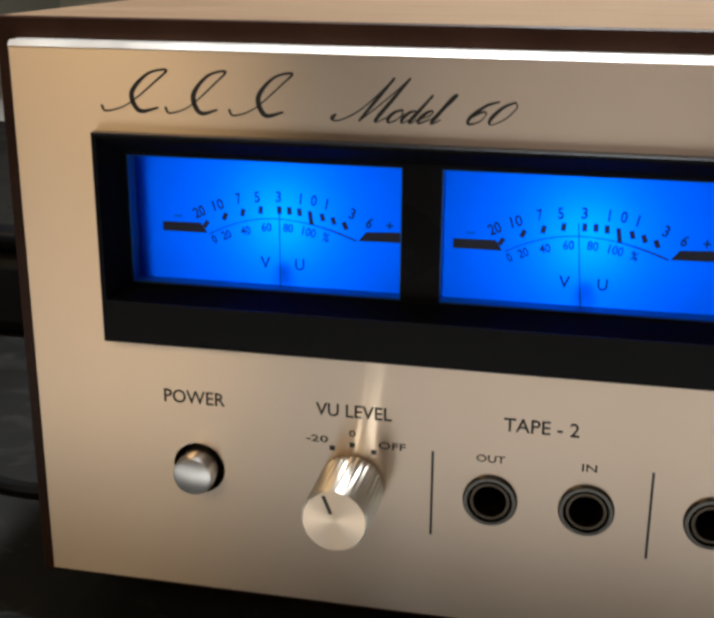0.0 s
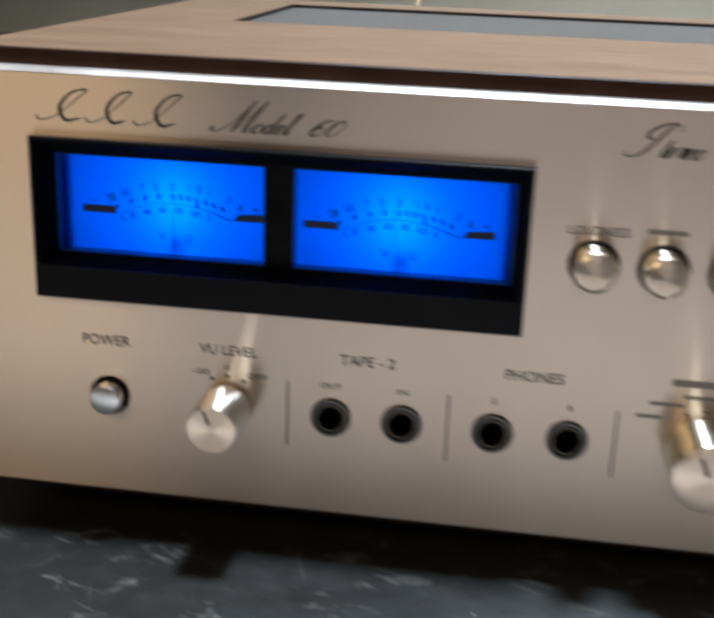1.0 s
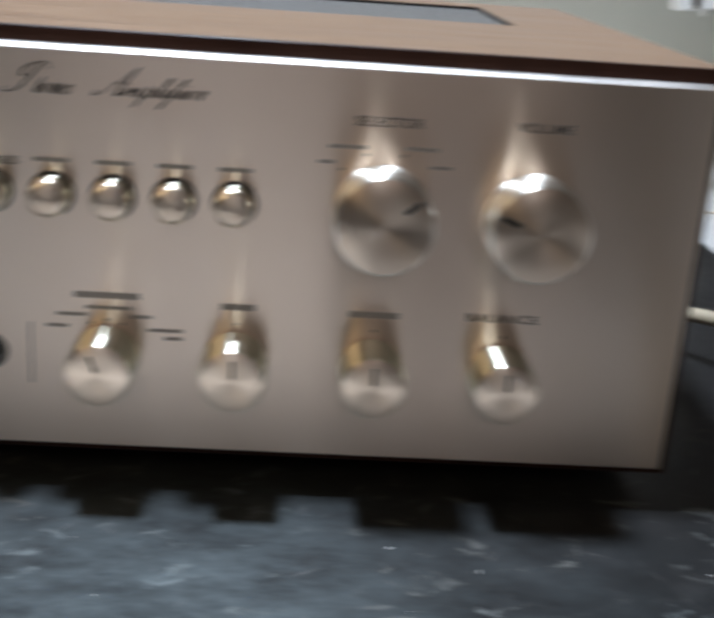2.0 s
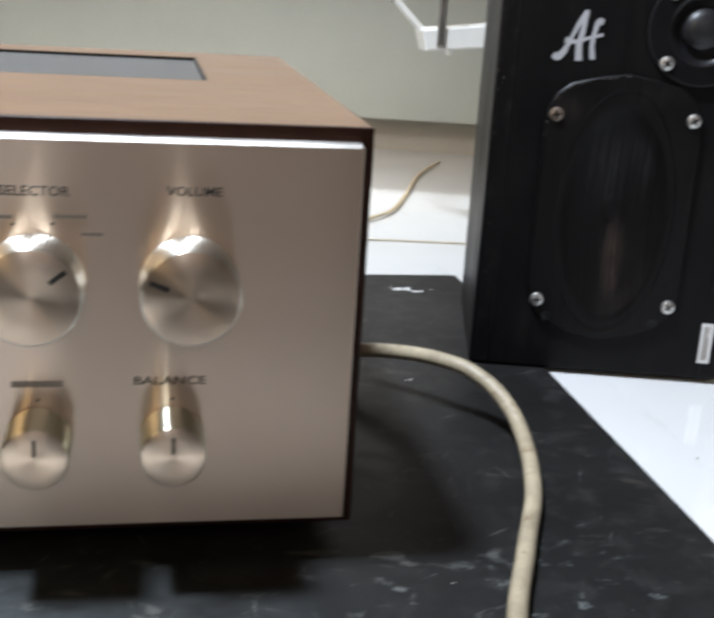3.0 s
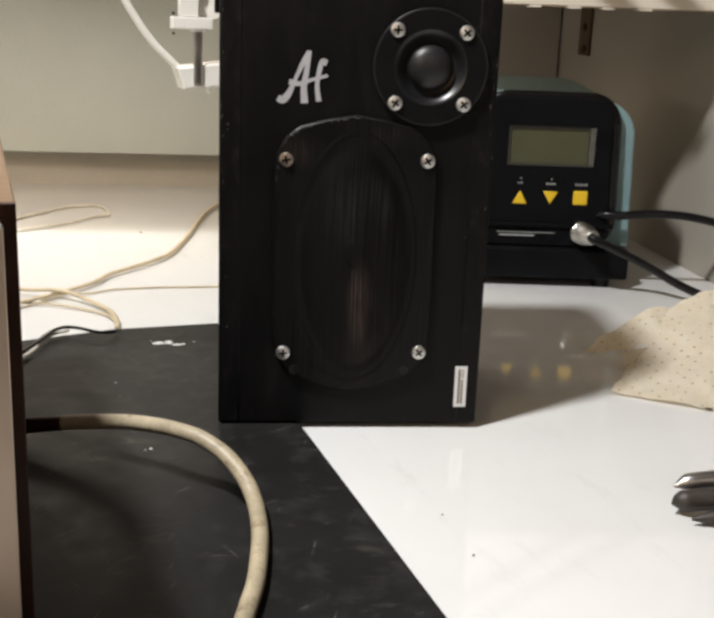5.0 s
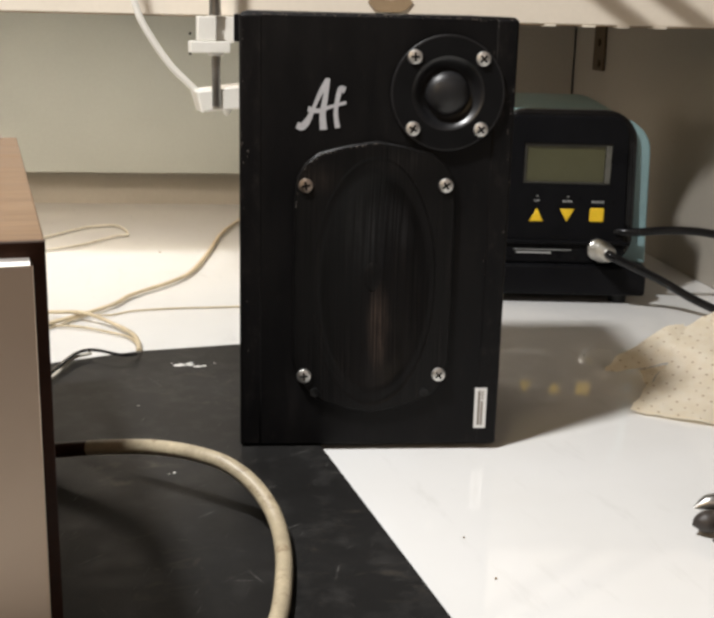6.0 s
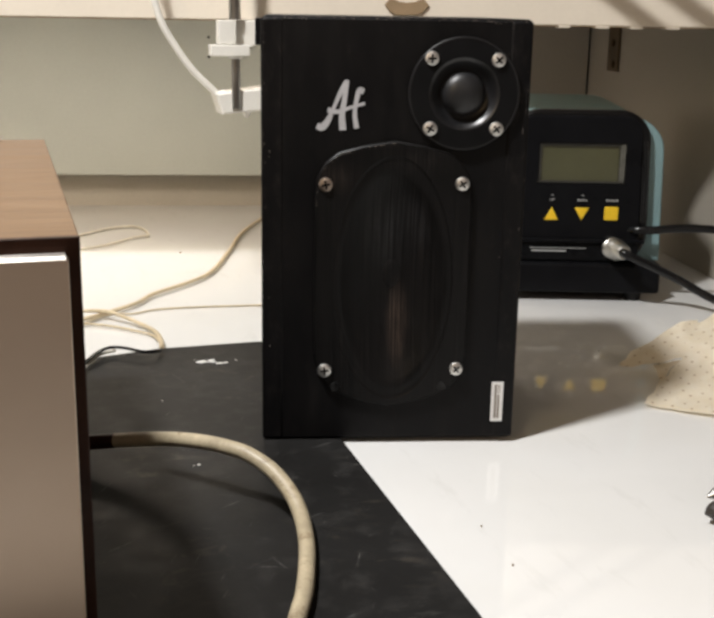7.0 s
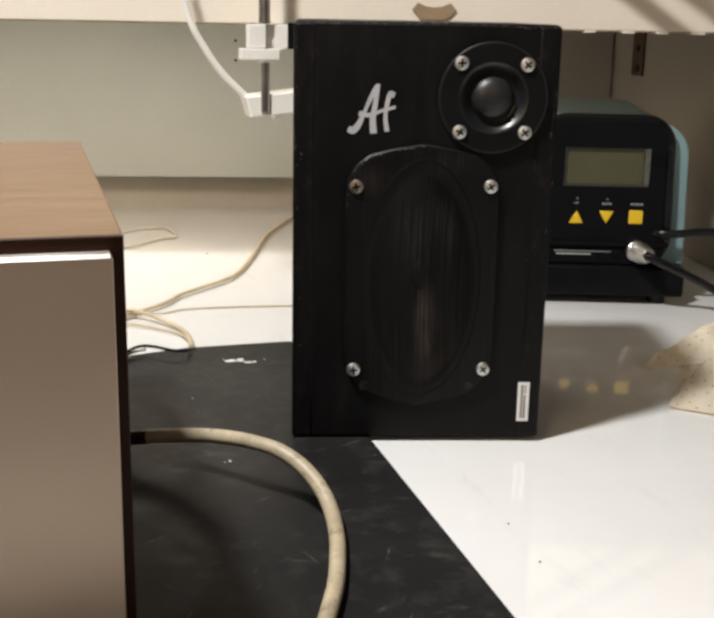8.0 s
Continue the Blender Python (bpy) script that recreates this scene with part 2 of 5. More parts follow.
def dotted(name):
    """Cream cleaning cloth with rows of small pricked dots."""
    m, nt, p = nodes_of(name)
    v = mapped(nt, (1, 1, 1), "UV")
    vo = nt.nodes.new("ShaderNodeTexVoronoi")
    vo.inputs["Scale"].default_value, vo.inputs["Randomness"].default_value = 1.0, 0.12
    nt.links.new(v, vo.inputs["Vector"])
    n = noise_of(nt, mapped(nt), 120.0, 4)
    base = ramp_of(nt, n, ((0.3, (0.86, 0.78, 0.63)), (0.7, (0.92, 0.86, 0.74))))
    d = remap(nt, vo.outputs["Distance"], 1.0, 0.0, 0.07, 0.13)
    nt.links.new(mix_of(nt, d, base, (0.46, 0.34, 0.20)), p.inputs["Base Color"])
    p.inputs["Roughness"].default_value = 0.85
    bump_of(nt, n, p, 0.3, 0.0008)
    return m


ALU = brushed("brushed_aluminium", (0.745, 0.612, 0.486), 0.28, 1.0, (8, 1, 5000), lines=0.2)
EDGE = surf("polished_edge", (0.92, 0.87, 0.81), 0.46, 1.0, 0.03, 60, 900, 0.02)
TURNED = brushed("turned_aluminium", (0.74, 0.60, 0.46), 0.34, 0.85, (12, 12, 12), 0.25, "RADIAL")
KNURL = brushed("champagne_metal", (0.93, 0.89, 0.80), 0.43, 0.95, (12, 12, 12), 0.25, "RADIAL")
POLISHED = brushed("polished_champagne", (0.82, 0.79, 0.63), 0.32, 1.0, (12, 12, 12), 0.25, "RADIAL")
CHROME = surf("nickel", (0.74, 0.63, 0.49), 0.30, 1.0, 0.04, 60, 800, 0.02)
DULLNICKEL = surf("dull_nickel", (0.62, 0.60, 0.55), 0.36, 1.0, 0.12, 250, 900, 0.2)
SATIN = surf("satin_aluminium", (0.75, 0.73, 0.70), 0.3, 1.0, 0.05, 60, 800, 0.03)
STEEL = surf("grey_steel", (0.5, 0.49, 0.47), 0.32, 1.0, 0.1, 60, 800, 0.05)
DARKSTEEL = surf("dark_steel", (0.11, 0.105, 0.095), 0.3, 1.0, 0.1, 60, 800, 0.05)
BRASS = surf("tarnished_brass", (0.10, 0.082, 0.06), 0.38, 1.0, 0.15, 60, 800, 0.05)
INK = surf("black_print", (0.02, 0.018, 0.015), 0.5, 0, 0.1, 50, 600, 0)
GREYINK = surf("faded_print", (0.24, 0.21, 0.18), 0.5, 0, 0.1, 50, 600, 0)
BLACK = surf("black_plastic", (0.007, 0.007, 0.008), 0.30, 0, 0.2, 40, 900, 0.04, 0.07)
DULLBLACK = surf("dull_black_plastic", (0.006, 0.006, 0.0065), 0.45, 0, 0.2, 40, 900, 0.1, 0.12)
HOLE = surf("dark_inside", (0.004, 0.004, 0.004), 0.9, 0, 0.1, 25, 400, 0, 0.03)
WALNUT = walnut("walnut_veneer")
EDGING = surf("dark_brown_edging", (0.034, 0.014, 0.008), 0.42, 0, 0.25, 40, 700, 0.08, 0.15)
WORN = vinyl("rubbed_black_wrap", 0.64, 0.45)
FILM = surf("clear_film", (0.9, 0.9, 0.88), 0.08, 0, 0.02, 60, 300, 0.1)
FILM.node_tree.nodes["Principled BSDF"].inputs["Transmission Weight"].default_value = 1.0
FILM.node_tree.nodes["Principled BSDF"].inputs["IOR"].default_value = 1.15
STRIP = surf("grey_beige_strip", (0.56, 0.51, 0.43), 0.6, 0, 0.06, 9, 300, 0.06)
GRILLE = surf("grey_vent_mesh", (0.17, 0.165, 0.155), 0.5, 0.3, 0.12, 30, 900, 0.2)
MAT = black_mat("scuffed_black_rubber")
WHITE = white_top("white_laminate")
VINYL = vinyl("black_vinyl", 0.68, 0.35)
CONE = cone_paper("ribbed_black_cone")
GLOSSBLACK = surf("glossy_black_ring", (0.007, 0.007, 0.008), 0.36, 0, 0.2, 40, 900, 0.03, 0.65)
RUBBER = surf("black_rubber", (0.005, 0.005, 0.005), 0.5, 0, 0.2, 50, 700, 0.1, 0.3)
DOME = surf("silk_dome", (0.012, 0.012, 0.013), 0.40, 0, 0.15, 60, 1200, 0.12)
ZINC = surf("zinc_screw", (0.78, 0.77, 0.74), 0.42, 1.0, 0.2, 300, 1500, 0.1)
RUSTY = surf("tarnished_screw", (0.36, 0.30, 0.25), 0.45, 1.0, 0.3, 300, 1500, 0.2)
SILVERPAINT = surf("silver_paint", (0.50, 0.50, 0.52), 0.45, 0.2, 0.1, 60, 700, 0.1)
LABELW = surf("white_label", (0.75, 0.75, 0.74), 0.4, 0, 0.05, 60, 700, 0)
GRIP = surf("dark_brown_grip", (0.045, 0.036, 0.030), 0.5, 0, 0.25, 120, 700, 0.15)
TEAL = surf("teal_casing", (0.20, 0.31, 0.325), 0.42, 0, 0.08, 30, 900, 0.08)
FRAMEGREY = surf("smoky_plastic", (0.045, 0.043, 0.036), 0.30, 0, 0.1, 40, 500, 0.02, 0.35)
FRAMELIT = surf("lit_grey_plastic", (0.11, 0.107, 0.09), 0.25, 0, 0.2, 200, 500, 0.02, 0.5)
RIMBLACK = surf("shiny_black_rim", (0.004, 0.004, 0.0045), 0.16, 0, 0.2, 40, 900, 0.02, 0.5)
LCD = surf("grey_green_display", (0.075, 0.072, 0.034), 0.22, 0, 0.08, 20, 300, 0, 0.6)
YELLOW = surf("yellow_key", (0.85, 0.55, 0.02), 0.4, 0, 0.05, 60, 600, 0.02)
GREYTEXT = surf("grey_print", (0.35, 0.35, 0.34), 0.5, 0, 0.05, 60, 600, 0)
CABLEW = smudged("dirty_white_cable", (0.44, 0.37, 0.25), (0.16, 0.105, 0.055))
PALEWIRE = surf("pale_wire", (0.64, 0.60, 0.50), 0.5, 0, 0.1, 60, 500, 0.05)
CABLEY = surf("yellowed_wire", (0.56, 0.46, 0.30), 0.42, 0, 0.15, 60, 500, 0.08)
CABLEB = surf("black_cable", (0.006, 0.006, 0.0065), 0.24, 0, 0.15, 60, 500, 0.03, 0.35)
WHITEPL = surf("white_plastic", (0.80, 0.78, 0.72), 0.35, 0, 0.05, 40, 700, 0.03)
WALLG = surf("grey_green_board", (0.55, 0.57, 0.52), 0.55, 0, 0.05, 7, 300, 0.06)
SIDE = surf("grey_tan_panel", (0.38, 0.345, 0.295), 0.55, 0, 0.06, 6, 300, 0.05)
# darker copy of WALLG, with the far panel's shade put into the colour
DUSK = surf("shaded_grey_green_panel", (0.30, 0.32, 0.29), 0.6, 0, 0.06, 6, 300, 0.05)
RUSTBROWN = surf("brown_painted_steel", (0.11, 0.075, 0.042), 0.55, 0.2, 0.2, 60, 600, 0.1)
CREAM = surf("cream_board", (0.70, 0.63, 0.53), 0.5, 0, 0.04, 6, 300, 0.05)
PLASTER = surf("wall_paint", (0.62, 0.575, 0.51), 0.8, 0, 0.06, 4, 200, 0.1)
FLOORM = surf("brown_floor", (0.25, 0.21, 0.165), 0.6, 0, 0.15, 5, 200, 0.1)
CARD = surf("brown_card", (0.26, 0.18, 0.10), 0.7, 0, 0.12, 60, 600, 0.1)
CLOTH = dotted("dotted_cream_cloth")
CHIP = surf("rubbed_through_wrap", (0.095, 0.079, 0.066), 0.7, 0, 0.5, 300, 900, 0.2)
PAINTF = surf("white_paint_fleck", (0.75, 0.74, 0.70), 0.6, 0, 0.1, 200, 900, 0.2)
# the dial's glow on the window walls, put into the blue
LINING = surf("glow_blue_lining", (0.01, 0.09, 0.30), 0.35, 0, 0.05, 60, 600, 0)
DIAL = meter_screen("blue_dial")
DIALINK = surf("dial_print", (0.002, 0.004, 0.02), 0.6, 0, 0.05, 50, 600, 0)


# ---- mesh helpers ----
def part(name, bm, material, parent=None, label="", smooth=True, angle=35):
    me = bpy.data.meshes.new(name)
    bmesh.ops.recalc_face_normals(bm, faces=bm.faces[:])
    flat = bm.faces.layers.int.get("flat")
    bm.faces.index_update()
    plain = [f.index for f in bm.faces if f[flat]] if flat is not None else []
    bm.to_mesh(me)
    bm.free()
    me.materials.append(material)
    if smooth:
        me.shade_smooth()
        me.set_sharp_from_angle(angle=radians(angle))
        for k in plain:
            me.polygons[k].use_smooth = False
    ob = new(name, me)
    ob.parent = parent
    return tagged(ob, label) if label else ob


def thing(name, m, label, category, group="", kind=""):
    ob = new(name)
    ob.empty_display_size = 0.02
    ob.matrix_world = m
    return tagged(ob, label, category, group, kind)


def keep_flat(bm, axes):
    """Marks the faces square to an axis, so that they stay flat between rounded edges."""
    flat = bm.faces.layers.int.get("flat") or bm.faces.layers.int.new("flat")
    for f in bm.faces:
        f.normal_update()
        if any(abs(f.normal[a]) > 0.9999 for a in axes):
            f[flat] = 1


def box(x0, x1, y0, y1, z0, z1, bevel=0.0, seg=2, bm=None):
    bm = bm or bmesh.new()
    vs = bmesh.ops.create_cube(bm, size=1, matrix=Matrix.Translation(((x0 + x1) / 2, (y0 + y1) / 2, (z0 + z1) / 2)) @ Matrix.Diagonal((x1 - x0, y1 - y0, z1 - z0, 1)))["verts"]
    if bevel:
        es = list({e for v in vs for e in v.link_edges})
        bmesh.ops.bevel(bm, geom=es, offset=bevel, segments=seg, affect="EDGES", profile=0.5)
        keep_flat(bm, (0, 1, 2))
    return bm


OUT = Matrix.Rotation(radians(90), 4, "X")  # turns an upright axis so that it points out of a front


def lathe(profile, n=32, m=Matrix(), bm=None, flutes=0, depth=0.0, sx=1.0):
    """A turned form from (radius, height) pairs; flutes cut shallow grooves where depth is given in the pair's third value."""
    bm = bm or bmesh.new()
    rings = []
    for p in profile:
        r, h = p[0], p[1]
        cut = p[2] if len(p) > 2 else 0.0
        if r < 1e-7:
            rings.append([bm.verts.new(m @ Vector((0, 0, h)))])
            continue
        ring = []
        for k in range(n):
            a = 2 * math.pi * k / n
            rr = r - (cut if flutes and k % 2 else 0.0)
            ring.append(bm.verts.new(m @ Vector((rr * math.cos(a) * sx, rr * math.sin(a), h))))
        rings.append(ring)
    for a, b in zip(rings[:-1], rings[1:]):
        for k in range(n):
            q = [a[k % len(a)], a[(k + 1) % len(a)], b[(k + 1) % len(b)], b[k % len(b)]]
            q = list(dict.fromkeys(q))
            if len(q) > 2:
                bm.faces.new(q)
    return bm


def circle(x, z, r, n=32, rz=None):
    return [(x + r * math.cos(2 * math.pi * k / n), z + (rz or r) * math.sin(2 * math.pi * k / n)) for k in range(n)]


def rect(x0, x1, z0, z1, r=0.0, n=5):
    if not r:
        return [(x0, z0), (x1, z0), (x1, z1), (x0, z1)]
    pts = []
    for cx, cz, a0 in ((x1 - r, z0 + r, -90), (x1 - r, z1 - r, 0), (x0 + r, z1 - r, 90), (x0 + r, z0 + r, 180)):
        for k in range(n + 1):
            a = radians(a0 + 90 * k / n)
            pts.append((cx + r * math.cos(a), cz + r * math.sin(a)))
    return pts


def plate(outline, holes, y0, y1, bevel=0.0, bm=None, up=False, seg=1, rim=None):
    """A flat plate with holes, its outline in the front plane (x, z), from y0 (front) to y1; up: outline in (x, y), from z y0 to y1."""
    bm = bm or bmesh.new()
    spot = (lambda p, d: (p[0], p[1], d)) if up else (lambda p, d: (p[0], d, p[1]))
    edges, first = [], []
    for n, loop in enumerate([outline, *holes]):
        vs = [bm.verts.new(spot(p, y0)) for p in loop]
        es = [bm.edges.new((a, b)) for a, b in zip(vs, vs[1:] + vs[:1])]
        edges += es
        if n == 0:
            first = es
    faces = [g for g in bmesh.ops.triangle_fill(bm, use_beauty=True, edges=edges)["geom"] if isinstance(g, bmesh.types.BMFace)]
    ext = bmesh.ops.extrude_face_region(bm, geom=faces, use_keep_orig=True)["geom"]
    shift = (0, 0, y1 - y0) if up else (0, y1 - y0, 0)
    bmesh.ops.translate(bm, vec=shift, verts=[g for g in ext if isinstance(g, bmesh.types.BMVert)])
    if bevel:
        first = [e for e in first if rim is None or all(v.co.z > rim for v in e.verts)]
        bmesh.ops.bevel(bm, geom=first, offset=bevel, segments=seg, affect="EDGES", profile=0.5)
        keep_flat(bm, (2,) if up else (1,))
    return bm


def curve_points(pts, steps=8):
    """Points along a smooth line through pts."""
    ps = [Vector(p) for p in pts]
    ps = [ps[0] * 2 - ps[1], *ps, ps[-1] * 2 - ps[-2]]
    out = []
    for a, b, c, d in zip(ps, ps[1:], ps[2:], ps[3:]):
        for k in range(steps):
            t = k / steps
            out.append(0.5 * (2 * b + (c - a) * t + (2 * a - 5 * b + 4 * c - d) * t * t + (3 * b - a - 3 * c + d) * t ** 3))
    return out + [ps[-2]]


def tube(pts, r, n=10, steps=8, bm=None, flat=1.0):
    bm = bm or bmesh.new()
    ps = curve_points(pts, steps)
    rings, up = [], Vector((0, 0, 1))
    for k, p in enumerate(ps):
        d = (ps[min(k + 1, len(ps) - 1)] - ps[max(k - 1, 0)]).normalized()
        side = d.cross(up)
        side = side.normalized() if side.length > 1e-4 else Vector((1, 0, 0))
        top = side.cross(d)
        rr = r(k / (len(ps) - 1)) if callable(r) else r
        rings.append([bm.verts.new(p + side * rr * flat * math.cos(2 * math.pi * j / n) + top * rr * math.sin(2 * math.pi * j / n)) for j in range(n)])
    for a, b in zip(rings, rings[1:]):
        for j in range(n):
            bm.faces.new((a[j], a[(j + 1) % n], b[(j + 1) % n], b[j]))
    bm.faces.new(rings[0])
    bm.faces.new(rings[-1])
    return bm


def ribbon(bm, pts, widths, y, thick=0.0001, steps=8):
    """A flat painted stroke in the front plane through (x, z) points, with a width at each."""
    ps = curve_points([(x, 0, z) for x, z in pts], steps)
    ws = curve_points([(w, 0, 0) for w in widths], steps)
    rows = []
    for k, p in enumerate(ps):
        d = (ps[min(k + 1, len(ps) - 1)] - ps[max(k - 1, 0)]).normalized()
        s = Vector((-d.z, 0, d.x)) * max(ws[k].x, 0.00008) / 2
        rows.append([bm.verts.new((q.x, y - e, q.z)) for q, e in ((p + s, thick), (p - s, thick), (p - s, 0), (p + s, 0))])
    for a, b in zip(rows, rows[1:]):
        for j in range(4):
            bm.faces.new((a[j], a[(j + 1) % 4], b[(j + 1) % 4], b[j]))
    bm.faces.new(rows[0])
    bm.faces.new(rows[-1])
    return bm


def words(body, x0, x1, z0, z1, y, material, parent, name="lettering", shear=0.0, turn=0.0, thick=0.00006, bold=0.010):
    """Printed words in the built-in font, filling x0..x1 and z0..z1 of a front plane at y."""
    cu = bpy.data.curves.new("words", "FONT")
    cu.body, cu.shear, cu.resolution_u, cu.offset = body, shear, 3, bold
    ob = bpy.data.objects.new("words", cu)
    scene.collection.objects.link(ob)
    bpy.context.view_layer.update()
    me = bpy.data.meshes.new_from_object(ob.evaluated_get(bpy.context.evaluated_depsgraph_get()))
    bpy.data.objects.remove(ob)
    bpy.data.curves.remove(cu)
    bm = bmesh.new()
    bm.from_mesh(me)
    bpy.data.meshes.remove(me)
    xs, zs = [v.co.x for v in bm.verts], [v.co.y for v in bm.verts]
    ax, az = min(xs), min(zs)
    kx, kz = (x1 - x0) / max(max(xs) - ax, 1e-6), (z1 - z0) / max(max(zs) - az, 1e-6)
    cx, cz, ct, st = (x0 + x1) / 2, (z0 + z1) / 2, math.cos(turn), math.sin(turn)
    for v in bm.verts:
        u, w = x0 + (v.co.x - ax) * kx - cx, z0 + (v.co.y - az) * kz - cz
        v.co = (cx + u * ct - w * st, y, cz + u * st + w * ct)
    ext = bmesh.ops.extrude_face_region(bm, geom=bm.faces[:], use_keep_orig=True)["geom"]
    bmesh.ops.translate(bm, vec=(0, -thick, 0), verts=[g for g in ext if isinstance(g, bmesh.types.BMVert)])
    return part(name, bm, material, parent, smooth=False)


PEN = {  # round-hand letters as pen strokes, unit = height of a small letter
    "o": (0.95, (((.55, 1), (.15, .8), (.05, .35), (.3, 0), (.65, .2), (.75, .65), (.55, 1)),)),
    "e": (0.85, (((.05, .35), (.55, .6), (.55, .95), (.3, .95), (.08, .5), (.25, .02), (.8, .35)),)),
    "d": (1.10, (((.6, .95), (.2, .85), (.05, .4), (.25, 0), (.65, .35)), ((.75, 2.2), (.72, 1), (.68, .2), (.85, 0), (1.1, .35)))),
    "l": (0.62, (((0, .35), (.35, 1.5), (.4, 2.2), (.22, 2.1), (.2, 1), (.2, .2), (.35, 0), (.65, .35)),)),
    "t": (0.60, (((.25, 1.7), (.22, .9), (.22, .25), (.38, 0), (.62, .35)), ((.02, 1.15), (.25, 1.17), (.5, 1.15)))),
    "r": (0.80, (((0, .35), (.25, 1.1), (.35, .9), (.6, .95), (.5, .3), (.6, 0), (.8, .3)),)),
    "i": (0.55, (((0, .35), (.2, 1), (.18, .2), (.32, 0), (.55, .35)), ((.22, 1.55), (.24, 1.5), (.26, 1.45)))),
    "m": (1.55, (((.1, .9), (.12, .5), (.12, 0)), ((.12, .1), (.45, .95), (.6, .8), (.6, 0)), ((.6, .1), (.95, .95), (1.1, .8), (1.1, .15), (1.25, 0), (1.55, .35)))),
    "p": (1.00, (((.2, 1.3), (.2, 0), (.15, -1.2)), ((.2, .3), (.5, .95), (.8, .8), (.75, .25), (.5, 0), (.3, .1)))),
    "f": (0.68, (((0, .35), (.4, 1.6), (.5, 2.2), (.32, 2.0), (.25, .5), (.15, -1.0), (.02, -1.1), (.1, -.4), (.3, .1), (.65, .35)),)),
    "S": (1.45, (((1.7, 2.5), (1.5, 3.0), (.8, 3.3), (-.1, 3.1), (-.8, 2.5), (-.7, 1.9), (-.1, 1.7)), ((.9, 3.2), (.5, 2.5), (.25, 1.5), (-.2, .4), (-.9, 0), (-1.7, .1), (-1.6, .5)))),
    "A": (1.75, (((-.6, .5), (-.5, 0), (.1, .3), (.9, 2.2), (1.3, 3.3)), ((1.3, 3.3), (1.25, 1.5), (1.3, .1), (1.7, .35)), ((.3, 1.3), (.8, 1.5), (1.6, 1.3)))),
    "M": (1.75, (((-1.9, .5), (-1.95, .2), (-1.7, .0), (-1.2, .1), (-.55, .8), (-.2, 2.0), (0, 3.4)), ((0, 3.4), (0, 1.7), (.02, 0)), ((.02, 0), (.4, 1.0), (.8, 2.3), (1.05, 3.4)), ((1.05, 3.4), (1.05, 1.7), (1.05, .3), (1.22, 0), (1.7, .4)))),
    "6": (1.10, (((.9, 1.6), (.4, 1.3), (.1, .5), (.3, 0), (.75, .2), (.75, .75), (.45, .85), (.12, .4)),)),
    "0": (1.00, (((.6, 1.6), (.2, 1.2), (.1, .4), (.35, 0), (.8, .4), (.9, 1.2), (.6, 1.6)),)),
}


def script(body, x0, x1, z0, z1, y, material, parent, slant=0.62):
    """A word in slanted round hand, filling x0..x1 and z0..z1: thin upstrokes, swelling downstrokes."""
    lines, at = [], 0.0
    for ch in body:
        wide, strokes = PEN[ch]
        lines += [[(at + px + slant * pz, pz) for px, pz in st] for st in strokes]
        at += wide
    xs, zs = [p[0] for st in lines for p in st], [p[1] for st in lines for p in st]
    kx, kz = (x1 - x0) / (max(xs) - min(xs)), (z1 - z0) / (max(zs) - min(zs))
    bm = bmesh.new()
    for n, st in enumerate(lines):
        pts = [(x0 + (px - min(xs)) * kx, z0 + (pz - min(zs)) * kz) for px, pz in st]
        ws = []
        for k in range(len(pts)):
            a, b = pts[max(k - 1, 0)], pts[min(k + 1, len(pts) - 1)]
            fall = (a[1] - b[1]) / max(math.hypot(b[0] - a[0], b[1] - a[1]), 1e-9)
            ws.append(0.00030 + 0.00062 * max(fall, 0) * (0.45 if k in (0, len(pts) - 1) else 1.0))
        ribbon(bm, pts, ws, y - 0.000004 * n)
    return part("script_word", bm, material, parent, smooth=False)


def bar(x0, x1, z0, z1, y, material, parent, name="print_bar", thick=0.00006):
    return part(name, box(x0, x1, y - thick, y, z0, z1), material, parent, smooth=False)


def brush_uv(ob):
    """The upright direction of a front, for the brushed metal."""
    me = ob.data
    uv = me.uv_layers.new(name="brush")
    for lp in me.loops:
        co = me.vertices[lp.vertex_index].co
        uv.data[lp.index].uv = (co.z, co.x + co.y)
    return ob


# ---- the room and the bench ----
def slab(name, x0, x1, y0, y1, z0, z1, material, label, category, m=Matrix(), bevel=0.0):
    ob = part(name, box(x0, x1, y0, y1, z0, z1, bevel), material)
    ob.matrix_world = m
    return tagged(ob, label, category, "", "structure")


BENCH = pose(0.588, 0.93, 0, 0, 0, -12)  # the back of the bench runs aslant behind the amplifier

slab("floor", -2.2, 2.2, -2.4, 2.0, -0.80, -0.75, FLOORM, "plain brown workshop floor under the bench", "floor")
slab("ceiling", -2.2, 2.2, -2.4, 2.0, 1.70, 1.75, PLASTER, "plain painted ceiling over the workshop", "ceiling")
slab("wall_west", -2.2, -2.1, -2.4, 2.0, -0.75, 1.70, PLASTER, "plain painted side wall of the workshop", "wall")
slab("wall_east", 2.1, 2.2, -2.4, 2.0, -0.75, 1.70, PLASTER, "plain painted side wall of the workshop", "wall")
slab("wall_south", -2.1, 2.1, -2.4, -2.3, -0.75, 1.70, PLASTER, "plain painted wall facing the bench", "wall")
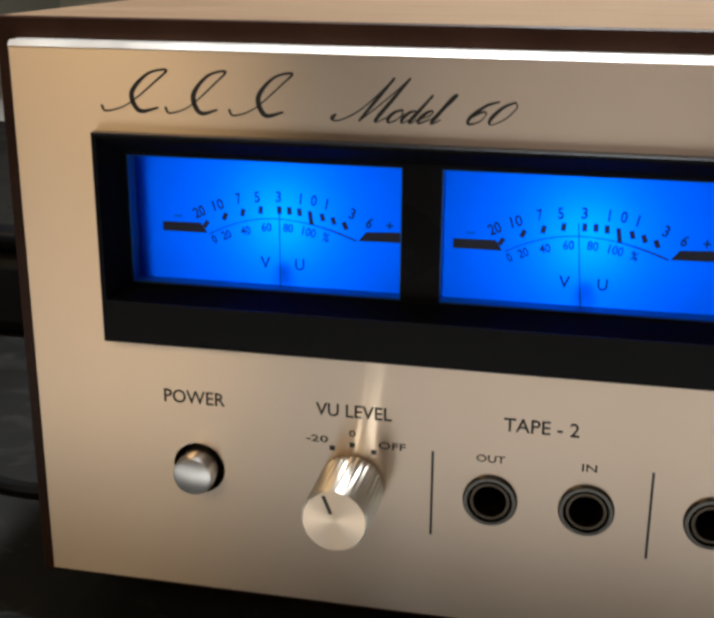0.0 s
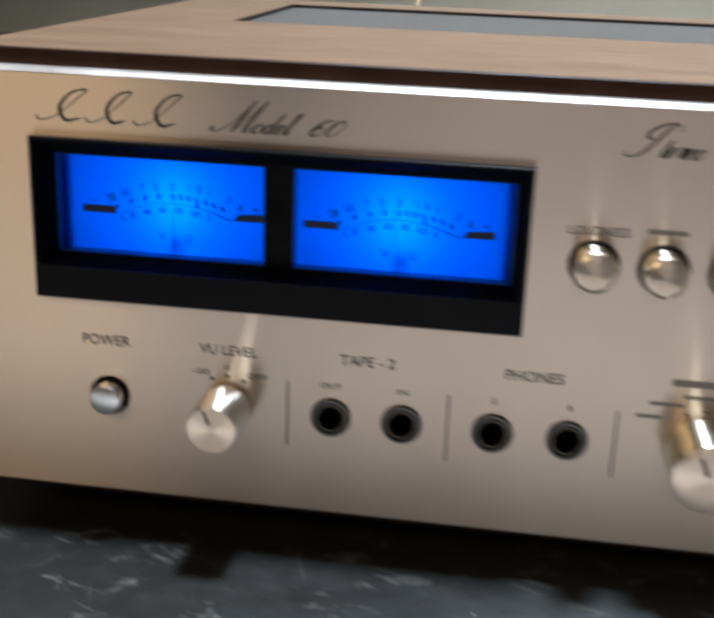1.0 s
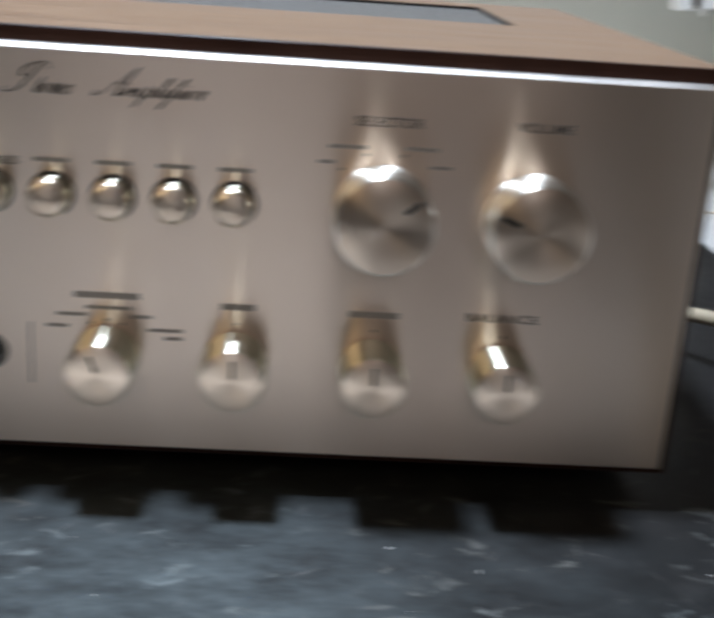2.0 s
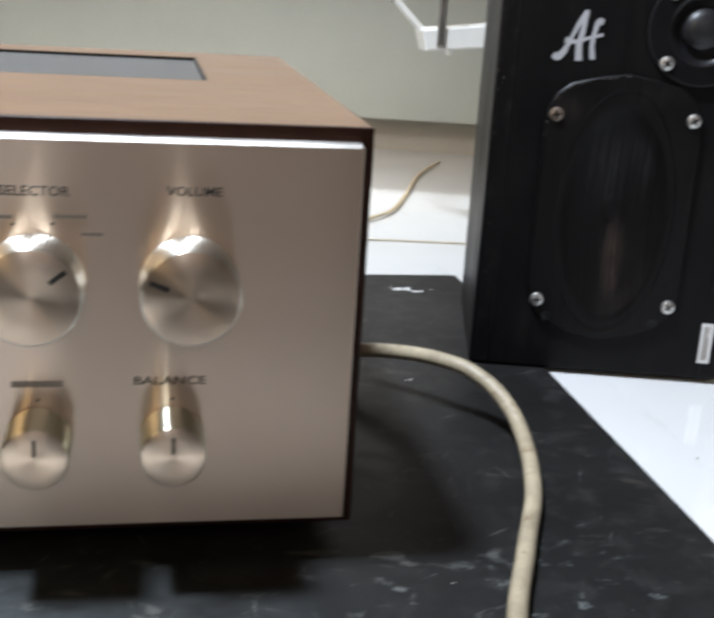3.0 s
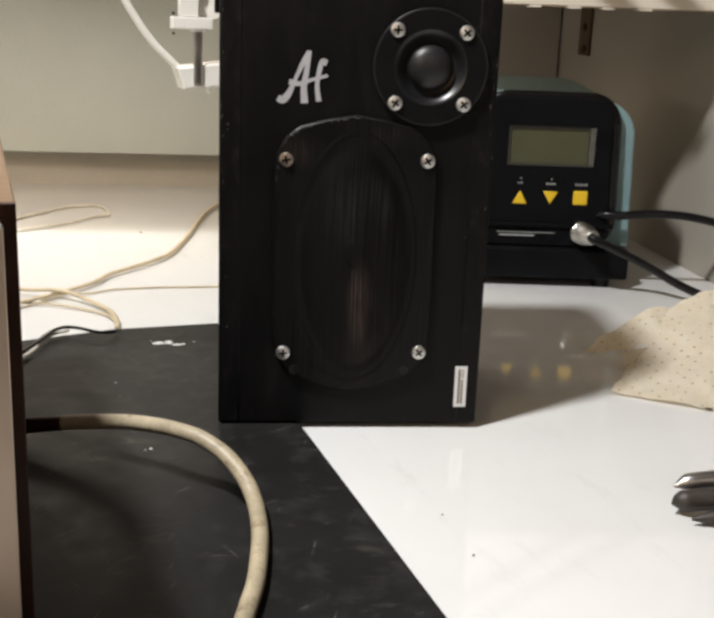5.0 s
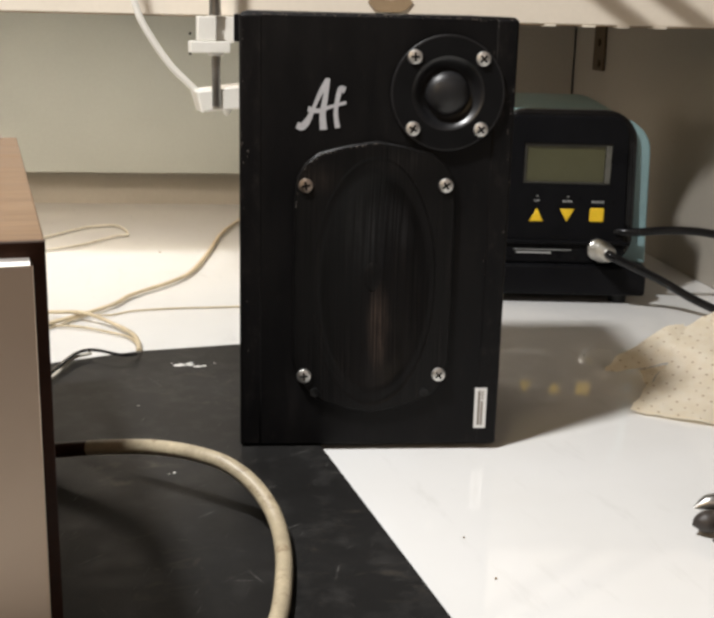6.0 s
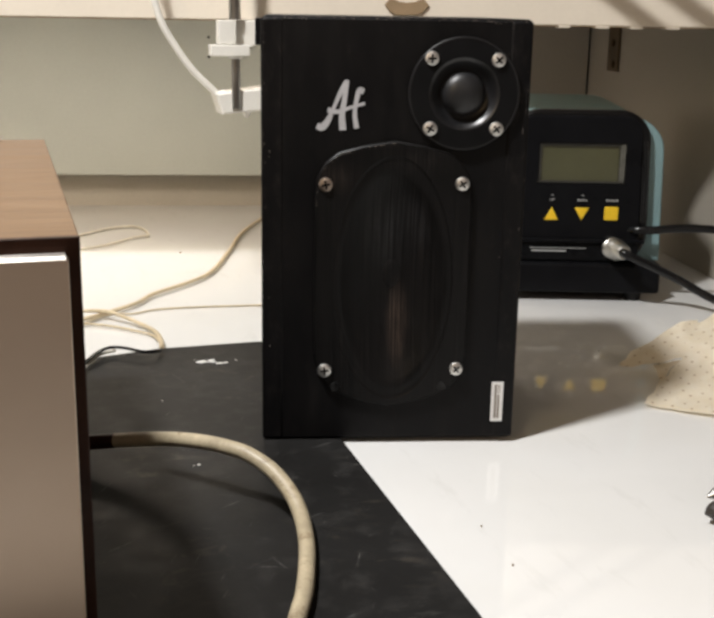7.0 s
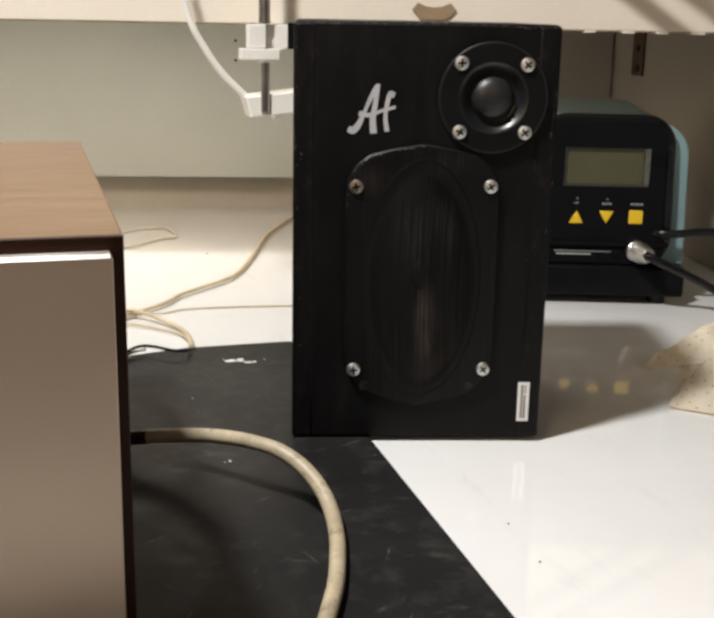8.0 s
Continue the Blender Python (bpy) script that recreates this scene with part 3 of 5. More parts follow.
# unseen frame, added round the front fill lamp
window = thing("unseen_window_1", pose(0.3, -2.295, 0.92), "added unseen white window frame in the wall facing the bench", "window", "", "structure")
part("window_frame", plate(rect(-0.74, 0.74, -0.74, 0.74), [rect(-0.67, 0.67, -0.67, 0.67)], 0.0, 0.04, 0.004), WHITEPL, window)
slab("wall_north", -2.1, 2.1, 1.6, 1.7, -0.75, 1.70, PLASTER, "plain painted wall behind the bench back", "wall")
slab("bench_top", -1.1, 1.25, -0.62, 1.25, -0.032, -0.0022, WHITE, "glossy white laminate bench top with faint rubs", "bench top", bevel=0.001)
slab("wall_board", -1.192, 0.250, 0.0, 0.02, 0.0385, 0.62, WALLG, "grey-green painted back board over the bench", "wall", BENCH, 0.001)
# same board as before; the darker SIDE colour stands in for its shade
slab("wall_board_shaded", 0.2505, 0.4650, 0.0, 0.02, 0.0385, 0.62, SIDE, "right end of the back board, shade put into its grey-tan colour", "wall", BENCH, 0.001)
slab("wall_left", -1.2925, -1.1925, -1.10, 0.020, -0.002, 0.62, DUSK, "grey-green side panel at the far bench end, shade in its colour", "wall", BENCH, 0.001)
slab("wall_base", -1.3, 0.49, 0.035, 0.05, -0.03, 0.62, STRIP, "grey-beige recessed strip under the back board", "wall", BENCH)
SIDEWALL = BENCH @ pose(0.4675, 0, 0, 0, 0, 3.2)
slab("wall_side", 0.0, 0.10, -0.47, 0.035, -0.002, 0.62, SIDE, "grey-tan side panel at the end of the bench", "wall", SIDEWALL, 0.001)

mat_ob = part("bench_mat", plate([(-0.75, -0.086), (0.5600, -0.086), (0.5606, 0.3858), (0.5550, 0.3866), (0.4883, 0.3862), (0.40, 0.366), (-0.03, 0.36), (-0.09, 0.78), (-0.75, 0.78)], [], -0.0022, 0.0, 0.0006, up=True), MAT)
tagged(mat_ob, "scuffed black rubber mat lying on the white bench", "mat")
# added unseen mat; its outline limits the white bench mirrored in the front plate
near_mat = part("bench_mat", plate([(-0.75, -0.60), (0.5600, -0.60), (0.5600, -0.145), (0.30, -0.145), (0.30, -0.30), (-0.75, -0.30)], [], -0.0022, 0.0, 0.0006, up=True), MAT)
tagged(near_mat, "added unseen black rubber mat before the first one", "mat")

shelf = thing("shelf", BENCH, "cream painted shelf over the back of the bench", "shelf")
shelf_front = lambda x, d=0.0: (x, -0.402 - 0.08 * max(0.0, x - 0.06) + d)  # the front runs aslant towards the side panel
part("board", plate([shelf_front(-1.19, 0.017), shelf_front(0.06, 0.017), shelf_front(0.4925, 0.017), (0.4680, -0.002), (-1.19, -0.002)], [], 0.2165, 0.234, 0.001, up=True), CREAM, shelf)
band = lambda d0, d1, x1: [shelf_front(-1.19, d0), shelf_front(0.06, d0), shelf_front(x1, d0), shelf_front(x1, d1), shelf_front(0.06, d1), shelf_front(-1.19, d1)]
part("fascia", plate(band(0.0, 0.016, 0.60), [], 0.2155, 0.300, 0.0006, up=True), CREAM, shelf)
for x, w in ((0.2885, 0.0100), (0.3180, 0.0090), (0.3475, 0.0100), (0.3735, 0.0095), (0.4010, 0.0110)):
    chip = part("edge_chip", box(-w / 2, w / 2, -0.0004, 0.0120, 0.2136, 0.2154, 0.0004), CREAM, shelf, "ragged bit of the cream shelf edge")
    chip.matrix_local = pose(*shelf_front(x), 0, 0, 0, -4.6)
part("edge_strip", plate(band(0.0008, 0.0155, 0.60), [], 0.2146, 0.2154, up=True), CARD, shelf, "thin brown raw edge under the fascia")

# slotted bracket on the side panel, screw holes in the back board
bracket = thing("wall_bracket", SIDEWALL @ pose(0, 0, 0, 0, 0, -90), "narrow brown slotted strip screwed to the side panel", "bracket")
part("strip", plate(rect(0.062, 0.092, 0.1648, 0.2150, 0.001, 2), [circle(0.0775, 0.1943, 0.0045, 12), circle(0.0800, 0.1722, 0.0045, 12)], -0.003, -0.0006), RUSTBROWN, bracket)
part("backing", box(0.063, 0.091, -0.0008, -0.0002, 0.1658, 0.2140), HOLE, bracket)
for z in (0.1734, 0.1948):
    w = thing("screw_hole", BENCH @ pose(0.0325, 0, z - 0.0025), "small dark screw hole in the grey back board", "screw hole", "screw holes in the board")
    part("rim", lathe([(0.0028, 0), (0.0028, 0.0008), (0.0016, 0.0008)], 16, OUT, flutes=0), WALLG, w)
    part("bore", lathe([(0.0016, 0.0003), (0.0, 0.0003)], 16, OUT), HOLE, w)
hook = thing("wall_hook", BENCH @ pose(-0.80, -0.004, 0.112), "small dark metal hook hanging on the back board", "hook")
part("shank", tube([(0, 0, 0.05), (0, -0.008, 0.02), (0, -0.012, 0.0), (0.004, -0.02, -0.008)], 0.004), STEEL, hook)
part("plate", box(-0.022, -0.006, -0.004, 0.004, 0.0, 0.05, 0.001), STEEL, hook)
wire_w = part("hanging_wire", tube([(0.062, 0.86, 0.152), (0.052, 0.85, 0.135), (0.045, 0.84, 0.12), (0.03, 0.85, 0.09), (0.02, 0.87, 0.003)], 0.0022), CABLEY)
tagged(wire_w, "yellowed thin wire hanging down before the back board", "wire")


# ---- amplifier ----
PW, ZB, ZT = 0.4129, 0.0164, 0.1495  # front plate: width, lower and upper edge
amp = thing("amplifier", Matrix(), "vintage amplifier with brushed aluminium front, walnut case and blue meters", "amplifier")

VX, VZ, JZ, BZ = 0.0789, 0.0494, 0.0490, 0.1034
JACKS = (0.1113, 0.1330, 0.1604, 0.1825)
holes = [circle(x, JZ, 0.0058, 28) for x in JACKS] + [circle(0.0410, VZ, 0.0065, 28)]
holes.append(rect(0.0206, 0.1658, 0.0820, 0.1294))
front = part("front_plate", plate(rect(0, PW, ZB, ZT - 0.0012), holes, 0.0, 0.0062, 0.0003), ALU, amp, "brushed champagne aluminium plate with a polished upper edge")
brush_uv(front)
bm = bmesh.new()
ring = [[bm.verts.new((x, y, z)) for y, z in ((0.0, ZT - 0.0012), (0.0010, ZT), (0.0062, ZT), (0.0062, ZT - 0.0012))] for x in (0.0, PW - 0.0008)]
for k in range(4):
    bm.faces.new((ring[0][k], ring[0][(k + 1) % 4], ring[1][(k + 1) % 4], ring[1][k]))
bm.faces.new(ring[0])
bm.faces.new(ring[1])
part("top_bevel", bm, EDGE, amp, "bright polished bevel along the upper edge", smooth=False)

# case: top with a vent opening, sides, bottom, feet
CX0, CX1, CY0, CY1, CZ0, CZ1 = -0.0058, 0.4169, 0.0058, 0.2796, 0.0120, 0.1543
part("front_edging", plate(rect(CX0, CX1, CZ0, CZ1), [rect(0.0004, PW - 0.0004, ZB + 0.0004, ZT - 0.0004)], CY0, CY0 + 0.0022, 0.0003), EDGING, amp, "dark brown edging round the case front")
part("case_top", plate([(CX0, CY0 + 0.0023), (CX1, CY0 + 0.0023), (CX1, CY1), (CX0, CY1)], [[(0.0445, 0.1348), (0.3698, 0.1348), (0.3698, 0.2483), (0.0445, 0.2483)]], CZ1, CZ1 - 0.0046, 0.0005, up=True), WALNUT, amp, "walnut veneered top with a vent opening")
part("case_side", box(CX0, -0.0012, CY0 + 0.0023, CY1, CZ0, CZ1 - 0.0047, 0.0004), WALNUT, amp)
part("case_side", box(PW + 0.0001, CX1, CY0 + 0.0023, CY1, CZ0, CZ1 - 0.0047, 0.0004), WALNUT, amp)
part("case_bottom", box(-0.0011, PW, CY0 + 0.0024, CY1, CZ0, ZB - 0.0002, 0.0003), EDGING, amp)
part("back_panel", box(-0.0011, PW, CY1 - 0.004, CY1 - 0.001, ZB, CZ1 - 0.0048), DULLBLACK, amp)
grille = part("vent_grille", box(0.044, 0.3703, 0.1343, 0.2488, CZ1 - 0.0068, CZ1 - 0.0047), GRILLE, amp, "grey metal mesh sunk in the case top")
part("vent_rim", plate([(0.0447, 0.135), (0.3696, 0.135), (0.3696, 0.2481), (0.0447, 0.2481)], [[(0.0458, 0.1362), (0.3685, 0.1362), (0.3685, 0.2469), (0.0458, 0.2469)]], CZ1 - 0.0002, CZ1 - 0.0046, up=True), DULLBLACK, amp, "thin black rim round the vent")
first_bar = part("vent_bar", box(0.0459, 0.3684, 0.1375, 0.1405, CZ1 - 0.0046, CZ1 - 0.0014), GRILLE, amp, smooth=False)
for k in range(1, 26):
    ob = new("vent_bar", first_bar.data)
    ob.parent, ob.location = amp, (0, 0.0042 * k, 0)
for x in (0.05, 0.36):
    for y in (0.055, 0.235):
        part("foot", lathe([(0, 0), (0.012, 0), (0.013, 0.002), (0.014, 0.0121), (0, 0.0121)], 24, Matrix.Translation((x, y, 0))), RUBBER, amp, "round black rubber foot")

# meter window
bez = part("meter_bezel", plate(rect(0.0198, 0.1666, 0.0812, 0.1302), [rect(0.0211, 0.1648, 0.0914, 0.1291)], -0.0031, 0.0004, 0.0004), BLACK, amp, "black plastic frame round both meters")
bm = bmesh.new()
a = [bm.verts.new((x, -0.0029, z)) for x, z in rect(0.0211, 0.1648, 0.0914, 0.1291)]
b = [bm.verts.new((x, 0.0060, z)) for x, z in rect(0.0234, 0.1632, 0.0930, 0.1248)]
for k in range(4):
    bm.faces.new((a[k], a[(k + 1) % 4], b[(k + 1) % 4], b[k]))
part("slope", bm, HOLE, bez, smooth=False)
part("mask", plate(rect(0.0220, 0.1645, 0.0850, 0.1270), [rect(0.0240, 0.0885, 0.0935, 0.1239), rect(0.0972, 0.1623, 0.0935, 0.1239)], 0.0060, 0.0102), BLACK, bez)
for x0, x1 in ((0.0240, 0.0885), (0.0972, 0.1623)):
    part("window_lining", plate(rect(x0, x1, 0.0935, 0.1239), [rect(x0 + 0.0003, x1 - 0.0003, 0.0938, 0.1236)], 0.0064, 0.0103), LINING, bez, "lining of a meter window, dial glow put into its blue", smooth=False)
part("shroud", plate(rect(0.0190, 0.1670, 0.0800, 0.1310), [rect(0.0272, 0.0915, 0.0900, 0.1270), rect(0.0945, 0.1592, 0.0900, 0.1270)], 0.0112, 0.0400), LABELW, bez, "white light box behind the meters")
part("shroud_back", box(0.0190, 0.1670, 0.0401, 0.0420, 0.0800, 0.1310), LABELW, bez)

NUMBERS = (("20", 0.0397, 0.1104, 0.0028, 0.42), ("10", 0.0444, 0.1123, 0.0026, 0.3), ("7", 0.0494, 0.1140, 0.0012, 0.18), ("5", 0.0539, 0.1146, 0.0013, 0.08),
           ("3", 0.0590, 0.1149, 0.0013, 0.0), ("1", 0.0643, 0.1147, 0.0004, -0.08), ("0", 0.0674, 0.1145, 0.0014, -0.12), ("1", 0.0704, 0.1138, 0.0004, -0.2),
           ("3", 0.0764, 0.1119, 0.0013, -0.34), ("6", 0.0804, 0.1100, 0.0013, -0.42))
TICKS = ((0.0413, 0.1075, 0.6), (0.0460, 0.1096, 0.42), (0.0504, 0.1108, 0.25), (0.0547, 0.1116, 0.1), (0.0592, 0.1118, 0.0), (0.0616, 0.1118, -0.04), (0.0640, 0.1116, -0.08),
         (0.0694, 0.1107, -0.25), (0.0720, 0.1100, -0.32), (0.0747, 0.1090, -0.4))
PERCENT = (("0", 0.0432, 0.1040, 0.0009, 0.5), ("20", 0.0462, 0.1052, 0.0019, 0.38), ("40", 0.0509, 0.1065, 0.0020, 0.2), ("60", 0.0560, 0.1076, 0.0020, 0.06),
           ("80", 0.0612, 0.1077, 0.0020, -0.06), ("100", 0.0662, 0.1070, 0.0027, -0.2), ("%", 0.0702, 0.1060, 0.0014, -0.3))
for x0, w0, needle in ((0.0, 0.0225, (0.0596, 0.1112)), (0.0690, 0.0954, (0.0579, 0.1130))):
    dial = part("meter_dial", box(w0, w0 + 0.0680, 0.0104, 0.0108, 0.0910, 0.1260), DIAL, amp, "glowing blue meter dial with black scale", smooth=False)
    y = 0.0103
    for body, x, z, w, turn in NUMBERS:
        words(body, x0 + x - w / 2, x0 + x + w / 2, z - 0.0013, z + 0.0013, y, DIALINK, dial, "scale_figure", turn=turn, bold=0.018)
    for body, x, z, w, turn in PERCENT:
        words(body, x0 + x - 0.6 * w, x0 + x + 0.6 * w, z - 0.00105, z + 0.00105, y, DIALINK, dial, "percent_figure", turn=turn, bold=0.018)
    for x, z, turn in TICKS:
        ob = part("tick", box(-0.00052, 0.00052, -0.0001, 0, -0.0009, 0.0009), DIALINK, dial, smooth=False)
        ob.matrix_local = Matrix.Translation((x0 + x, y, z)) @ Matrix.Rotation(-turn, 4, "Y").inverted()
    ob = part("zero_tick", box(-0.0005, 0.0005, -0.0001, 0, -0.0018, 0.0015), DIALINK, dial, smooth=False)
    ob.matrix_local = Matrix.Translation((x0 + 0.0666, y, 0.1105)) @ Matrix.Rotation(-0.15, 4, "Y")
    part("scale_bar", plate([(x0 + 0.0306, 0.1054), (x0 + 0.0416, 0.1054), (x0 + 0.0400, 0.1078), (x0 + 0.0306, 0.1076)], [], y - 0.0001, y), DIALINK, dial, smooth=False)
    part("scale_bar", plate([(x0 + 0.0778, 0.1056), (x0 + 0.0876, 0.1058), (x0 + 0.0876, 0.1082), (x0 + 0.0796, 0.1078)], [], y - 0.0001, y), DIALINK, dial, smooth=False)
    arc = [(x0 + px, pz) for px, pz in ((0.0420, 0.1052), (0.0470, 0.1075), (0.0530, 0.1092), (0.0592, 0.1097), (0.0660, 0.1090), (0.0720, 0.1075), (0.0774, 0.1056))]
    part("scale_line", ribbon(bmesh.new(), arc, [0.00022] * 5 + [0.0004] * 2, y), DIALINK, dial, smooth=False)
    words("V", x0 + 0.0544, x0 + 0.0568, 0.0977, 0.1005, y, DIALINK, dial, "letter_v")
    words("U", x0 + 0.0628, x0 + 0.0650, 0.0977, 0.1005, y, DIALINK, dial, "letter_u")
    bar(x0 + 0.0334, x0 + 0.0354, 0.1090, 0.1092, y, DIALINK, dial, "minus_sign")
    words("+", x0 + 0.0842, x0 + 0.0858, 0.1088, 0.1104, y, DIALINK, dial, "plus_sign")
    part("needle", tube([(x0 + 0.0596, 0.0088, 0.0925), (x0 + (needle[0] + 0.0596) / 2, 0.0088, 0.1018), (x0 + needle[0], 0.0088, needle[1])], 0.00013, 6, 2), DIALINK, dial)
    part("needle_hub", lathe([(0.0017, 0), (0.0014, 0.0012), (0, 0.0016)], 20, Matrix.Translation((x0 + 0.0600, 0.0142, 0.0998)) @ OUT), DIALINK, dial)
    bulb = bpy.data.lights.new("meter_bulb", "POINT")
    bulb.energy, bulb.color, bulb.shadow_soft_size = 0.025, (1.0, 0.97, 0.92), 0.003
    new("meter_bulb", bulb).location = (x0 + 0.0596, 0.0220, 0.1095)

# power button
part("button_well", lathe([(0.0065, 0.0), (0.0065, -0.006), (0.0, -0.006)], 28, Matrix.Translation((0.0410, 0.0001, VZ)) @ OUT), HOLE, amp)
part("power_button", lathe([(0.0050, -0.006), (0.0050, 0.0042), (0.0047, 0.0050), (0.0040, 0.0053), (0.0, 0.0055)], 28, Matrix.Translation((0.0410, 0.0, VZ)) @ OUT), SATIN, amp, "round satin metal power button")

# phone sockets
for x in JACKS:
    m = Matrix.Translation((x, 0, JZ)) @ OUT
    nut = part("socket", lathe([(0.0063, 0.0), (0.0063, 0.0006), (0.0059, 0.0012), (0.0052, 0.0012), (0.0049, 0.0002)], 32, m), DARKSTEEL, amp, "dark steel nut of a phone socket")
    part("socket_ring", lathe([(0.0049, 0.0002), (0.0045, 0.0009), (0.0039, 0.0009), (0.0036, 0.0), (0.0035, -0.004)], 32, m), BRASS, nut)
    part("socket_bore", lathe([(0.0052, -0.001), (0.0036, -0.001), (0.0035, -0.012), (0, -0.012)], 24, m), HOLE, nut)


def knob(x, z, r, length, turn, flutes, mark):
    """A turned metal knob: fluted skirt, turned face with a bright rim and a painted mark."""
    m = Matrix.Translation((x, 0, z)) @ OUT @ Matrix.Rotation(-turn, 4, "Z")
    d = 0.0003 if flutes else 0.0
    body = part("knob", lathe([(r * 0.92, 0.0004), (r * 1.02, 0.0010, d), (r * 1.0, length - 0.0010, d), (r * 0.995, length - 0.0006), (r * 0.955, length)], 2 * flutes if flutes else 64, m, None, flutes), KNURL if flutes else POLISHED, amp, "champagne metal knob with a turned face")
    part("face", lathe([(r * 0.955, length), (r * 0.94, length + 0.0001), (r * 0.5, length + 0.00004), (0, length)], 64, m), TURNED, body)
    mk = part("pointer", box(-mark[0] / 2, mark[0] / 2, mark[1] * r, mark[2] * r, length + 0.00002, length + 0.0002), INK, body, "black pointer line", smooth=False)
    mk.data.transform(m)
    return body


knob(VX, VZ, 0.0076, 0.0185, radians(-22), 34, (0.0008, 0.25, 0.85))
knob(0.2210, VZ, 0.0106, 0.0185, radians(-22), 0, (0.0011, 0.12, 0.66))
knob(0.2636, VZ, 0.0106, 0.0185, 0.0, 0, (0.0011, 0.12, 0.66))
knob(0.3090, VZ, 0.0106, 0.0185, 0.0, 0, (0.0011, 0.12, 0.66))
knob(0.3524, VZ, 0.0106, 0.0185, 0.0, 0, (0.0011, 0.12, 0.66))
knob(0.3088, 0.1030, 0.0157, 0.0190, radians(52), 60, (0.0016, 0.48, 0.88))
knob(0.3574, 0.1030, 0.0157, 0.0190, radians(-68), 60, (0.0016, 0.48, 0.88))

# push buttons
for k in range(5):
    m = Matrix.Translation((0.1849 + 0.0192 * k, 0, BZ)) @ OUT
    ring = part("push_button", lathe([(0.0074, 0), (0.0073, 0.0004), (0.0069, 0.0005), (0.0066, 0.0001)], 36, m), DARKSTEEL, amp, "domed polished push button")
    part("gap", lathe([(0.0067, 0.00005), (0.0060, 0.00005), (0.0060, 0.0002)], 36, m), HOLE, ring)
    part("collar", lathe([(0.0061, 0.0002), (0.0062, 0.0070)], 36, m), POLISHED, ring)
    cap = part("cap", lathe([(0.0062, 0.0070), (0.0060, 0.0079), (0.0054, 0.0085), (0.0047, 0.0088)], 36, m), CHROME, ring)
    part("face", lathe([(0.0047, 0.0088), (0.0032, 0.0090), (0.0015, 0.0091), (0, 0.0091)], 36, m), TURNED, cap)

# printing on the front
Y = -0.00002
words("POWER", 0.0329, 0.0481, 0.0660, 0.0694, Y, INK, amp)
words("VU LEVEL", 0.0702, 0.0881, 0.0662, 0.0694, Y, INK, amp)
words("-20", 0.0677, 0.0731, 0.0594, 0.0611, Y, INK, amp)
words("0", 0.0781, 0.0797, 0.0615, 0.0631, Y, INK, amp)
words("OFF", 0.0851, 0.0915, 0.0591, 0.0609, Y, INK, amp)
for x, z in ((0.0741, 0.0582), (0.0789, 0.0594), (0.0840, 0.0581)):
    part("print_mark", box(x - 0.00065, x + 0.00065, Y - 0.00006, Y, z - 0.0006, z + 0.0006), INK, amp, smooth=False)
words("TAPE - 2", 0.1136, 0.1303, 0.0665, 0.0698, Y, INK, amp)
words("OUT", 0.1078, 0.1143, 0.0584, 0.0602, Y, INK, amp)
words("IN", 0.1314, 0.1347, 0.0585, 0.0603, Y, INK, amp)
words("PHONES", 0.1630, 0.1800, 0.0665, 0.0698, Y, INK, amp)
words("2", 0.1597, 0.1611, 0.0585, 0.0602, Y, INK, amp)
words("1", 0.1821, 0.1829, 0.0585, 0.0602, Y, INK, amp)
for x in (0.0978, 0.1469, 0.1963):
    bar(x - 0.0003, x + 0.0003, 0.0384, 0.0599, Y, INK, amp, "divider_line")
script("Model", 0.0742, 0.1008, 0.1345, 0.1438, Y, INK, amp, 0.72)
script("60", 0.1032, 0.1130, 0.1348, 0.1396, Y, INK, amp)
script("Stereo", 0.1896, 0.2110, 0.1348, 0.1443, Y, INK, amp)
script("Amplifier", 0.2172, 0.2518, 0.1320, 0.1443, Y, INK, amp)
words("SELECTOR", 0.2986, 0.3200, 0.1306, 0.1338, Y, INK, amp)
words("VOLUME", 0.3498, 0.3675, 0.1316, 0.1346, Y, INK, amp)
words("BALANCE", 0.3398, 0.3634, 0.0677, 0.0706, Y, INK, amp)
words("LOUDNESS", 0.1770, 0.1938, 0.1120, 0.1146, Y, INK, amp)
for x0, x1 in ((0.1987, 0.2096), (0.2178, 0.2288), (0.2370, 0.2480), (0.2564, 0.2670)):
    bar(x0, x1, 0.1135, 0.1149, Y, GREYINK, amp)
for x0, x1, z, h in ((0.2909, 0.3025, 0.1238, 0.0012), (0.2877, 0.2925, 0.1187, 0.0012), (0.3150, 0.3252, 0.1242, 0.0012), (0.3233, 0.3300, 0.1186, 0.0010),
                     (0.2583, 0.2695, 0.0685, 0.0022), (0.3006, 0.3170, 0.0682, 0.0022), (0.2106, 0.2318, 0.0703, 0.0022), (0.2143, 0.2293, 0.0661, 0.0012),
                     (0.2049, 0.2145, 0.0634, 0.0012), (0.2014, 0.2085, 0.0592, 0.0012), (0.2292, 0.2358, 0.0634, 0.0012), (0.2347, 0.2459, 0.0590, 0.0012), (0.2400, 0.2458, 0.0563, 0.0012)):
    bar(x0, x1, z - h / 2, z + h / 2, Y, GREYINK, amp)
